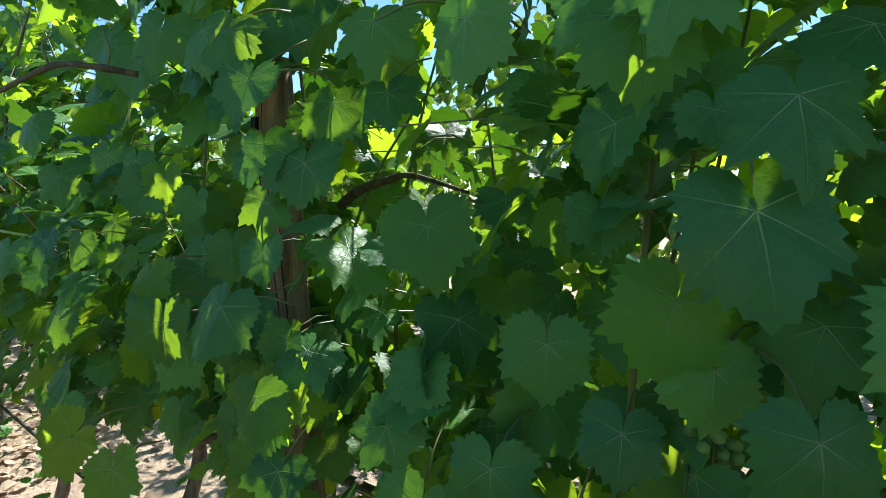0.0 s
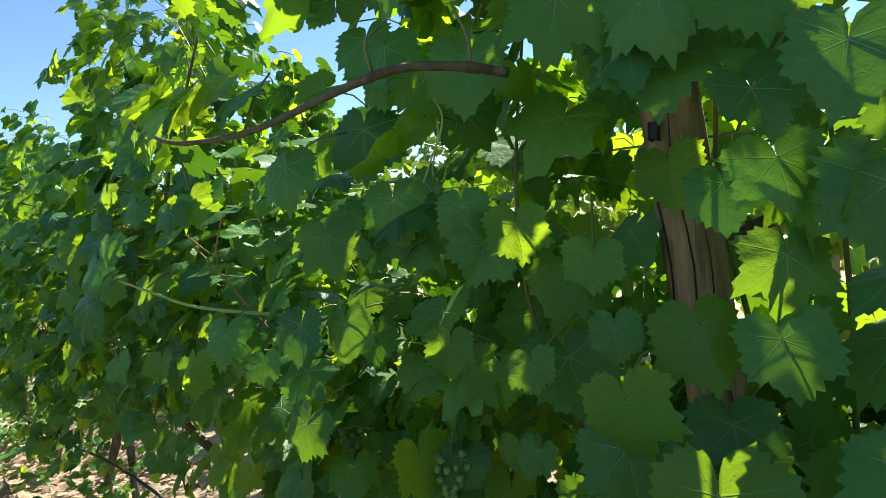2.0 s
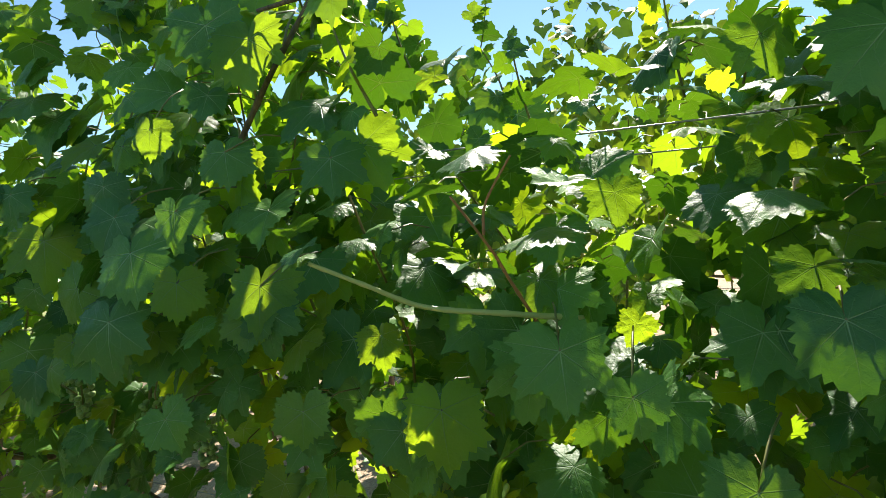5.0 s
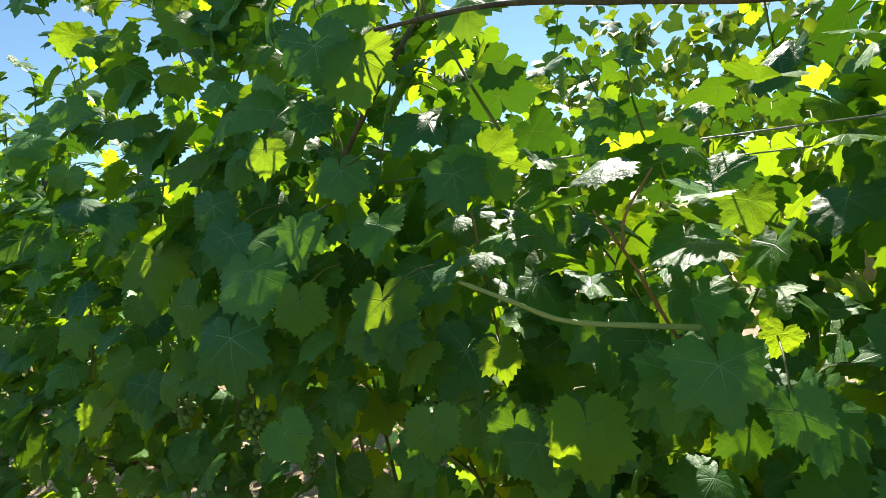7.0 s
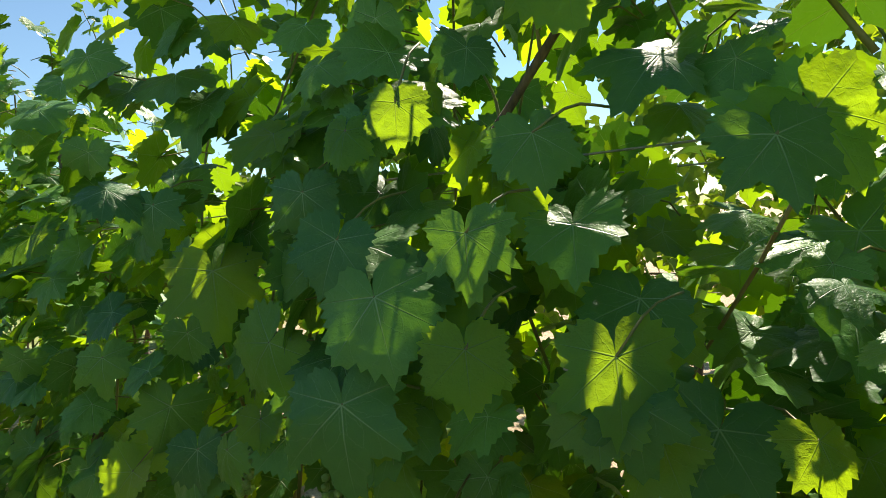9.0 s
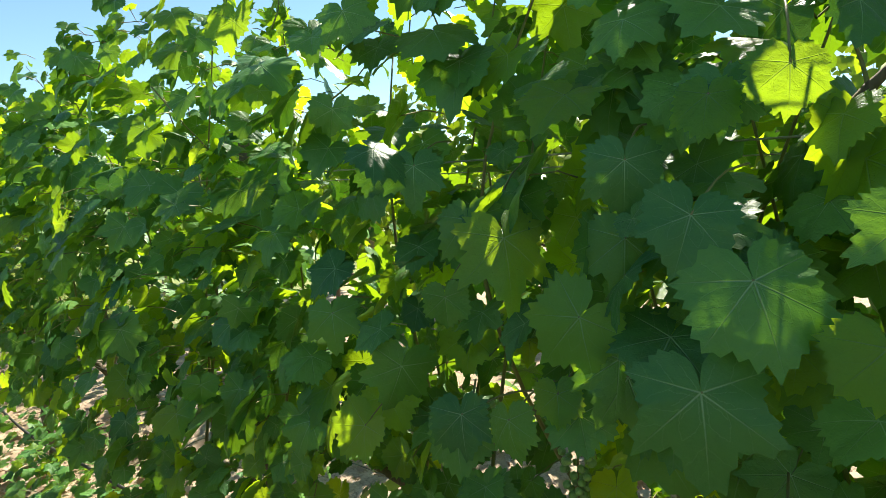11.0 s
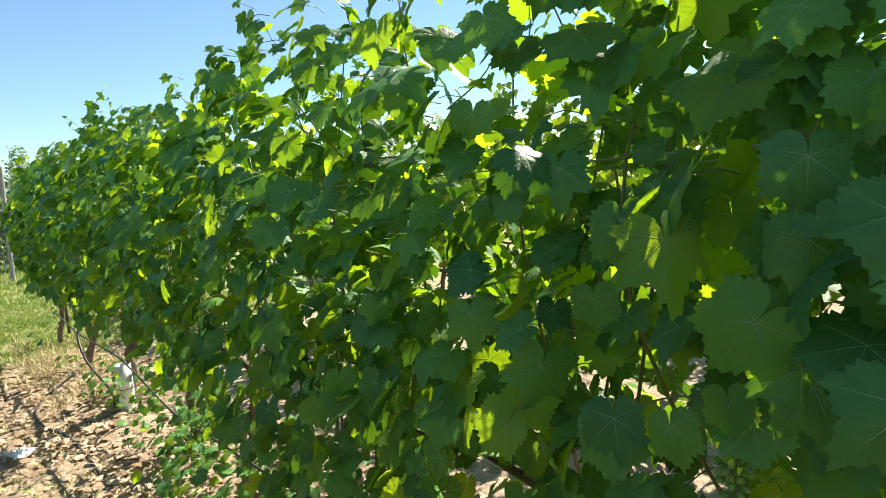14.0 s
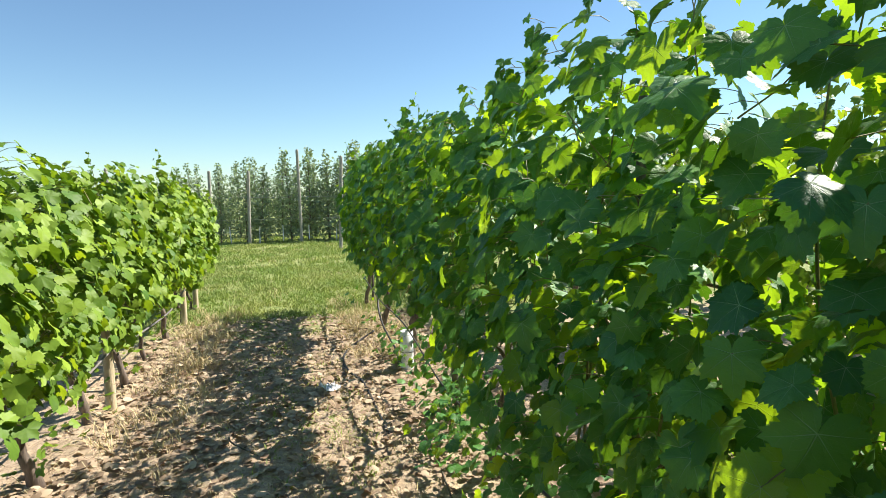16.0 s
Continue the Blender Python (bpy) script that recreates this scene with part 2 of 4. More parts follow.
def smooth_path(points, count):
    """A Catmull-Rom run through a few points."""
    p = np.asarray(points, float)
    p = np.concatenate((2 * p[:1] - p[1:2], p, 2 * p[-1:] - p[-2:-1]))
    out = []
    for s in np.linspace(0, len(p) - 3 - 1e-6, count):
        i, f = int(s), s - int(s)
        a, b, c, d = p[i:i + 4]
        out.append(0.5 * (2 * b + (c - a) * f + (2 * a - 5 * b + 4 * c - d) * f * f + (3 * b - a - 3 * c + d) * f ** 3))
    return np.array(out)


def block(geo, lo, hi):
    v = [(x, y, z) for x in (lo[0], hi[0]) for y in (lo[1], hi[1]) for z in (lo[2], hi[2])]
    geo.add(v, [(0, 1, 3), (0, 3, 2), (4, 6, 7), (4, 7, 5), (0, 4, 5), (0, 5, 1), (2, 3, 7), (2, 7, 6), (0, 2, 6), (0, 6, 4), (1, 5, 7), (1, 7, 3)])


# ---- leaves ----
LOBES = np.array(((0, .84), (11, .75), (22, .665), (29, .64), (40, .69), (52, .76), (62, .67), (80, .58), (96, .59), (110, .635), (126, .55), (148, .50), (170, .32), (180, .07)))
DEEP = np.array(((0, .90), (10, .78), (20, .63), (28, .54), (38, .63), (52, .80), (61, .69), (78, .51), (94, .56), (110, .66), (124, .56), (148, .50), (170, .30), (180, .06)))
YOUNG = np.array(((0, .82), (12, .72), (28, .62), (42, .66), (52, .73), (64, .64), (82, .57), (112, .62), (130, .55), (150, .52), (170, .36), (180, .10)))


def leaf_template(points, lobes, seed, rings=(0.5,), curl=1.0):
    """A five-lobed toothed leaf about 1 wide; the stalk joins at the origin and the tip points along +y."""
    rng = np.random.default_rng(seed)
    th = np.linspace(-180, 180, points, endpoint=False) + 180 / points
    r = np.interp(abs(th), lobes[:, 0], lobes[:, 1])
    r = r * (1 + 0.07 * np.sin(np.radians(th) * 2 + rng.uniform(0, 6)) * rng.uniform(0, 1) + 0.05 * np.sin(np.radians(th) + rng.uniform(0, 6)))
    if points > 30:
        r = r * (1 + np.where(np.arange(points) % 2, 0.068, -0.055) * np.clip((176 - abs(th)) / 20, 0, 1) * rng.uniform(0.2, 1.7, points))
    a = np.radians(th)
    edge = np.stack((r * np.sin(a), r * np.cos(a)), 1) / 1.28
    flat = [np.zeros((1, 2))] + [edge * f for f in rings] + [edge]
    flat = np.concatenate(flat)
    x, y = flat[:, 0], flat[:, 1]
    rad, ang = np.hypot(x, y), np.arctan2(x, y)
    ph = rng.uniform(0, 6, 4)
    z = curl * (-rng.uniform(0.15, 0.5) * rad ** 2 + rng.uniform(-0.30, 0.50) * abs(x) - 0.25 * np.clip(y, 0, 1) ** 2 * rng.uniform(0, 1.4)
                + 0.15 * rad ** 1.5 * np.sin(3 * ang + ph[0]) * rng.uniform(.2, 1) + 0.045 * rad ** 1.5 * np.sin(5 * ang + ph[1]))
    z += 0.018 * np.where(rad > 0.2, 1, 0) * np.sin(11 * ang + ph[2]) * rad
    k = points
    tri = [(0, 1 + i, 1 + (i + 1) % k) for i in range(k) if i != k - 1]
    for ring in range(len(rings)):
        s, e = 1 + ring * k, 1 + (ring + 1) * k
        for i in range(k - 1):
            tri += [(s + i, e + i, e + i + 1), (s + i, e + i + 1, s + i + 1)]
    return np.column_stack((flat, z)), np.array(tri)[:, ::-1], flat


FINE = [leaf_template(62, (LOBES, DEEP, LOBES, YOUNG)[i % 4], 20 + i, (0.36, 0.7), 0.85) for i in range(12)]
FRONT = [leaf_template(46, (LOBES, DEEP, LOBES, YOUNG)[i % 4], 20 + i, (0.6,), 0.85) for i in range(12)]
MIDDLE = [leaf_template(38, (LOBES, DEEP, YOUNG)[i % 3], 50 + i, (), 0.9) for i in range(9)]
COARSE = [leaf_template(13, (LOBES, YOUNG)[i % 2], 70 + i, (), 1.1) for i in range(6)]


def turns(normal, tip):
    """Rotation matrices whose columns are side, tip and normal."""
    n = normal / np.linalg.norm(normal, axis=1)[:, None]
    t = tip - (tip * n).sum(1)[:, None] * n
    t /= np.linalg.norm(t, axis=1)[:, None] + 1e-9
    return np.stack((np.cross(t, n), t, n), 2)


def scatter(geo, kinds, place, turn, size, rng):
    pick = rng.integers(0, len(kinds), len(place))
    for k, (v, t, u) in enumerate(kinds):
        m = pick == k
        c = int(m.sum())
        if not c:
            continue
        pts = np.einsum("nij,vj->nvi", turn[m], v) * size[m][:, None, None] + place[m][:, None]
        tri = t[None] + (np.arange(c) * len(v))[:, None, None]
        geo.add(pts.reshape(-1, 3), tri.reshape(-1, 3), np.tile(u, (c, 1)))


def wave(x, *terms):
    return sum(a * np.sin(f * x + p) for a, f, p in terms)


# stretches where the row beside the path is sparse: x, width, share of leaves missing
THIN_SPOTS = ((-3.42, 0.18, 0.3), (-2.02, 0.25, 0.15), (-1.62, 0.20, 0.5), (-0.74, 0.09, 0.4))
ROW_Y, LEFT_Y, BACK_Y = 1.12, -1.46, 3.60


def hedge_sites(rng, x0, x1, yc, count, low, top, half, sizes, holes=0.55):
    """Where the leaves of one stretch of a trained row hang, and how they are turned."""
    x = rng.uniform(x0, x1, count)
    zl, zt = low(x), top(x)
    f = rng.beta(1.05, 1.0, count)
    z = zl + (zt - zl) * f
    w = half * (0.66 + 0.42 * np.sin(np.pi * np.clip(0.14 + 0.78 * f, 0, 1))) * (1 + wave(x + z * 1.7, (0.10, 4.1, yc), (0.08, 7.7, 1.0 + yc)))
    d = np.sign(rng.uniform(-1, 1, count)) * rng.uniform(0, 1, count) ** 0.47
    hole = wave(x, (0.5, 5.3, yc * 3), (0.5, 9.1, 2.0)) * wave(z, (0.7, 6.1, 0.7), (0.5, 10.7, yc))
    keep = hole < holes + rng.uniform(0, 0.45, count)
    if yc == ROW_Y:
        thin = sum(a * np.exp(-((x - c) / w0) ** 2) for c, w0, a in THIN_SPOTS) * np.clip((z - 1.25) / 0.2, 0, 1)
        post_x = -0.70 - 0.20 * z / 1.8
        keep &= (rng.uniform(0, 1, count) > thin) & ~((abs(x - post_x - 0.02) < 0.075) & (z > 1.36) & (z < 1.74) & (d < 0.1))
        porous = np.where(x < -3.2, 0.30, np.where(x < -2.3, 0.15, np.where(x > -0.65, 0.08, np.where(x > -0.80, 0.30, 0.08)))) * np.clip((z - 1.25) / 0.2, 0, 1)
        keep &= ~((x < -2.9) & (z < 1.10) & (rng.uniform(0, 1, count) < 0.06))
        keep &= (d < 0.0) | (rng.uniform(0, 1, count) > porous)
    x, z, w, d, f, c = x[keep], z[keep], w[keep], d[keep], f[keep], int(keep.sum())
    place = np.stack((x, yc + d * w, z), 1)
    if yc == ROW_Y:
        slope = np.where(x < -4.6, 0.95, np.where(x > -0.7, 0.0, 0.12))
        fits = z > zl[keep] - 0.12 + (place[:, 1] - 0.72) * slope
        x, z, w, d, f, place, c = x[fits], z[fits], w[fits], d[fits], f[fits], place[fits], int(fits.sum())
    out = np.sign(d)
    n = np.stack((rng.normal(0, .70, c), out * (0.35 + 0.55 * abs(d)) + rng.normal(0, .34, c), 0.55 + 0.45 * f + rng.normal(0, .40, c)), 1)
    tip = np.stack((rng.normal(0, .5, c), out * 0.2 + rng.normal(0, .25, c), -1.0 + rng.normal(0, .2, c)), 1)
    size = rng.triangular(*sizes, c) * np.where(f > 0.9, 0.75, 1.0)
    return place, n, tip, size, d


# ---- ground ----
def build_ground():
    geo = Geo()
    xs = np.concatenate(([-900, -300, -120, -60, -40, -30], np.linspace(-25, 6, 156), [12, 30, 90, 300, 900]))
    ys = np.concatenate(([-900, -300, -90, -40, -20, -10], np.linspace(-4, 8, 91), [12, 20, 40, 90, 300, 900]))
    gx, gy = np.meshgrid(xs, ys, indexing="ij")
    near = np.exp(-np.clip(np.hypot(gx + 6, gy) - 10, 0, None) / 6)
    z = near * (wave(gx * 1.3 + gy, (0.010, 3.1, 0), (0.007, 7.9, 1)) + wave(gy * 1.7 - gx * .6, (0.010, 4.3, 2), (0.006, 9.7, 0.4)) - 0.01)
    i, j = np.meshgrid(np.arange(len(xs) - 1), np.arange(len(ys) - 1), indexing="ij")
    k = len(ys)
    a, b, c, d = (i * k + j).ravel(), ((i + 1) * k + j).ravel(), ((i + 1) * k + j + 1).ravel(), (i * k + j + 1).ravel()
    geo.add(np.stack((gx.ravel(), gy.ravel(), z.ravel()), 1), np.concatenate((np.stack((a, b, c), 1), np.stack((a, c, d), 1))))
    ground = part("ground", geo.mesh("ground"), M_GROUND)
    tagged(ground, "dry tan vineyard soil running into mown green grass", "ground", kind="structure")


build_ground()


# ---- vine rows ----
def trunk_geo(geo, rng, base, lean, height, radius):
    p = [base + np.array((0, 0, -0.05))]
    for s in np.linspace(0.2, 1, 5):
        p.append(base + np.array((lean[0] * s + rng.normal(0, .018), lean[1] * s + rng.normal(0, .018), height * s)))
    path = smooth_path(p, 18)
    r = radius * (1.25 - 0.5 * np.linspace(0, 1, 18)) * (1 + rng.normal(0, .09, 18))
    r[:2] *= 1.25
    geo.tube(path, r, 9)
    return path[-1]


LEAF_MESHES = []
for v, t, u in FINE:
    g = Geo()
    g.add(v, t, u)
    LEAF_MESHES.append(g.mesh("leaf"))


def own_leaf(vine, base, where, turn, size, which, label=""):
    m = Matrix([list(map(float, row)) for row in turn]).to_4x4()
    m = Matrix.Translation(Vector(map(float, np.asarray(where) - base))) @ m @ Matrix.Scale(float(size), 4)
    return part("leaf", LEAF_MESHES[which % len(LEAF_MESHES)], M_LEAF, vine, label, at=m)


def grapevine(seed, x0, x1, yc, trunk_x, low, top, half, per_metre, kinds, sizes, label, group, pieces=0, lean=(0.12, 0.0), material=None,
              shoots=8, holes=0.55, suckers=0, sprigs=2, trunk_y=None, trunk_height=0.72, stout=0.022, fill=0, shade_overhang=0):
    rng = np.random.default_rng(seed)
    base = np.array((trunk_x, (yc if trunk_y is None else trunk_y) + rng.normal(0, .02), 0.0))
    vine = thing("grapevine", base, label, "grapevine", group)
    g = Geo()
    head = trunk_geo(g, rng, base, lean, trunk_height + rng.uniform(-.05, .05), stout + rng.uniform(0, .01))
    part("trunk", g.mesh("trunk", base), M_TRUNK, vine, "dark twisted shaggy bark")
    g = Geo()
    run = smooth_path(((x0, yc + rng.normal(0, .03), trunk_height + .06), ((x0 + head[0]) / 2, yc + rng.normal(0, .04), trunk_height + .05), head,
                       ((x1 + head[0]) / 2, yc + rng.normal(0, .04), trunk_height + .04), (x1, yc + rng.normal(0, .03), trunk_height + .06)), 26)
    g.tube(run, 0.008 + 0.010 * np.sin(np.linspace(0.1, np.pi - 0.1, 26)), 7)
    part("cordon", g.mesh("cordon", base), M_CANE, vine, "brown woody arm tied along the wire")
    for _ in range(shoots):
        g = Geo()
        sx, sy = rng.uniform(x0, x1), yc + rng.normal(0, .10)
        zt = float(top(np.array((sx,)))[0]) * rng.uniform(0.74, 0.92)
        mid = np.array((sx + rng.normal(0, .14), yc + rng.normal(0, .17), 0.75 + (zt - .75) * .5))
        run = smooth_path(((sx, sy, 0.72), mid, (mid[0] + rng.normal(0, .16), yc + rng.normal(0, .16), zt)), 14)
        g.tube(run, np.linspace(0.0055, 0.002, 14), 5)
        part("shoot", g.mesh("shoot", base), M_SHOOT, vine)
    place, n, tip, size, d = hedge_sites(rng, x0, x1, yc, int((x1 - x0) * per_metre), low, top, half, sizes, holes)
    if suckers:
        c = suckers
        spot = np.stack((trunk_x + rng.normal(0, .30, c), base[1] - 0.08 + rng.normal(0, .14, c), 0.05 + rng.beta(1.2, 2.0, c) * 0.55), 1)
        place = np.concatenate((place, spot))
        n = np.concatenate((n, rng.normal(0, .35, (c, 3)) + (0, -0.35, 0.8)))
        tip = np.concatenate((tip, rng.normal(0, 1, (c, 3)) + (0, -0.5, -0.4)))
        size, d = np.concatenate((size, rng.uniform(.04, .085, c))), np.concatenate((d, np.full(c, -0.9)))
    if fill:
        c = fill
        fx = rng.uniform(x0, x1, c)
        high = np.where(fx < -2.95, 1.16, np.where((fx > -0.92) & (fx < -0.66), 1.28, top(fx) - 0.45))
        spot = np.stack((fx, yc + rng.uniform(-.16, .32, c), 0.82 + (high - 0.82) * rng.uniform(0, 1, c)), 1)
        place = np.concatenate((place, spot))
        n = np.concatenate((n, rng.normal(0, .5, (c, 3)) + (0, -0.3, 0.6)))
        tip = np.concatenate((tip, rng.normal(0, .5, (c, 3)) + (0, 0, -0.9)))
        size, d = np.concatenate((size, rng.uniform(.08, .14, c))), np.concatenate((d, np.full(c, -0.1)))
    # leaves added overhead, above the view, to shade the large leaves below
    if shade_overhang:
        c = shade_overhang
        spot = np.stack((rng.uniform(-1.50, -0.85, c), rng.uniform(.60, 1.15, c), rng.uniform(1.90, 2.30, c)), 1)
        place = np.concatenate((place, spot))
        n = np.concatenate((n, rng.normal(0, .4, (c, 3)) + (0, 0.2, 0.8)))
        tip = np.concatenate((tip, rng.normal(0, .8, (c, 3)) + (0, -0.3, -0.5)))
        size, d = np.concatenate((size, rng.uniform(.07, .13, c))), np.concatenate((d, np.full(c, -0.1)))
    for _ in range(sprigs):
        g = Geo()
        sx = rng.uniform(x0, x1)
        foot = np.array((sx, yc + rng.normal(0, .15), float(top(np.array((sx,)))[0]) - 0.15))
        rise = np.array((rng.normal(0, .10), rng.normal(-.02, .08), rng.uniform(.18, .38)))
        run = smooth_path((foot, foot + rise * .5 + rng.normal(0, .015, 3), foot + rise), 10)
        g.tube(run, np.linspace(0.003, 0.0012, 10), 5)
        part("shoot", g.mesh("shoot", base), M_SHOOT, vine)
        c = 8
        at = run[np.linspace(2, 9, c).astype(int)] + rng.normal(0, .03, (c, 3)) * np.linspace(1.2, .3, c)[:, None]
        place = np.concatenate((place, at))
        n = np.concatenate((n, rng.normal(0, .6, (c, 3)) + (0, -0.1, 0.5)))
        tip = np.concatenate((tip, rng.normal(0, .8, (c, 3)) + (0, 0, -0.3)))
        size, d = np.concatenate((size, np.linspace(.10, .03, c) * rng.uniform(.8, 1.2, c))), np.concatenate((d, np.full(c, -0.25)))
    turn = turns(n, tip)
    g = Geo()
    for k in range(0, len(place), 2):
        p, m = place[k], turn[k]
        if abs(d[k]) < 0.35:
            continue
        back = p - m[:, 2] * 0.045 - m[:, 1] * 0.035 + np.array((0, -np.sign(d[k]) * 0.035, 0))
        g.tube((p, (p + back) / 2 + m[:, 1] * -0.012, back), 0.0015, 3, cap=False)
    tagged(part("stalk_tangle", g.mesh("stalk_tangle", base), M_SHOOT, vine, "thin reddish green leaf stalks"), kind="stuff")
    own = np.zeros(len(place), bool)
    if pieces:
        nearest = np.argsort(d * np.where((place[:, 2] > 0.9) & (place[:, 2] < 1.95), 1, 0.4))[:pieces]
        own[nearest] = True
        for k in nearest:
            own_leaf(vine, base, place[k], turn[k], size[k], int(rng.integers(99)))
    g = Geo()
    if kinds is FINE:
        front = (d < -0.15) & ~own
        scatter(g, FRONT, place[front], turn[front], size[front], rng)
        rest = ~front & ~own
        scatter(g, MIDDLE, place[rest], turn[rest], size[rest], rng)
    else:
        scatter(g, kinds, place, turn, size, rng)
    tagged(part("foliage", g.mesh("foliage", base), material or M_LEAF, vine, "dense mass of broad toothed green leaves"), kind="stuff")
    return vine


NEAR_TOP = np.array(((-10.6, 2.02), (-9.0, 2.10), (-7.2, 2.14), (-5.4, 2.08), (-4.5, 2.08), (-4.05, 2.20), (-3.7, 2.20), (-3.55, 1.98), (-3.43, 1.92), (-3.32, 2.2),
                     (-3.2, 2.60), (-2.95, 2.50), (-2.7, 2.42), (-2.45, 2.28), (-2.25, 2.10), (-2.05, 1.88), (-1.85, 1.77), (-1.68, 1.72), (-1.55, 1.76), (-1.45, 2.08), (-1.36, 2.24), (-1.20, 2.34), (-1.05, 2.42), (-0.8, 2.50), (0.2, 2.54), (4.0, 2.4)))


def near_top(x):
    return np.interp(x, NEAR_TOP[:, 0], NEAR_TOP[:, 1]) + wave(x, (0.035, 9.1, 2.0), (0.03, 17.0, 1.0))


def near_low(x):
    return 0.80 + wave(x, (0.08, 3.9, 1.0), (0.06, 8.3, 0.0)) - 0.22 * np.clip((x + 1.0) / 0.5, 0, 1) - 0.26 * np.exp(-((x + 4.2) / 0.9) ** 2)


def left_top(x):
    return 1.80 + wave(x, (0.04, 4.3, 0.4), (0.05, 8.1, 2.0), (0.04, 15.0, 1.0)) - 0.16 * np.clip((-8.8 - x) / 2, 0, 1)


def left_low(x):
    return 0.62 + wave(x, (0.07, 4.9, 1.0), (0.06, 9.3, 0.0))


def back_top(x):
    return 2.16 + wave(x, (0.10, 2.3, 0.4), (0.08, 6.1, 2.0)) + 0.68 * np.exp(-((x + 1.8) / 0.85) ** 2) + 0.2 * np.exp(-((x + 4.0) / 0.5) ** 2)


# the row beside the path
VINES = {}
TRUNKS = (-10.3, -8.8, -7.35, -5.95, -5.15, -4.1, -2.9, -1.85, -0.8, 0.35, 1.6, 2.9)
for i, tx in enumerate(TRUNKS):
    x0 = -10.5 if i == 0 else (TRUNKS[i - 1] + tx) / 2
    x1 = tx + 0.6 if i == len(TRUNKS) - 1 else (TRUNKS[i + 1] + tx) / 2
    close = -3.2 < tx < 0.5
    VINES[tx] = grapevine(100 + i, x0, x1, ROW_Y, tx, near_low, near_top, 0.36 if tx > -3.2 else 0.40, 600 if tx == -1.85 else 1150 if tx == 0.35 else 900 if tx in (-0.8, 1.6) else 940 if tx > -4.5 else 860, FINE if -6.2 < tx < 1.2 else MIDDLE, (0.035, 0.098, 0.15) if tx > -3.5 else (0.04, 0.094, 0.14),
                          "tall leafy grapevine trained on wires, lit from behind", "vines of the row beside the path", 50 if close else 0, holes=0.72,
                          lean=(0.22, 0.03), trunk_y=1.06, sprigs=9 if tx == -1.85 else 5, fill=90 if tx == -4.1 else 170 if tx == -2.9 else 340 if tx == -1.85 else 300 if tx == -0.8 else 280 if tx == 0.35 else 0, shade_overhang=190 if tx == -0.8 else 0, suckers=150 if -6.2 < tx < -3.5 else 80 if -7.6 < tx < -3.5 else 12)

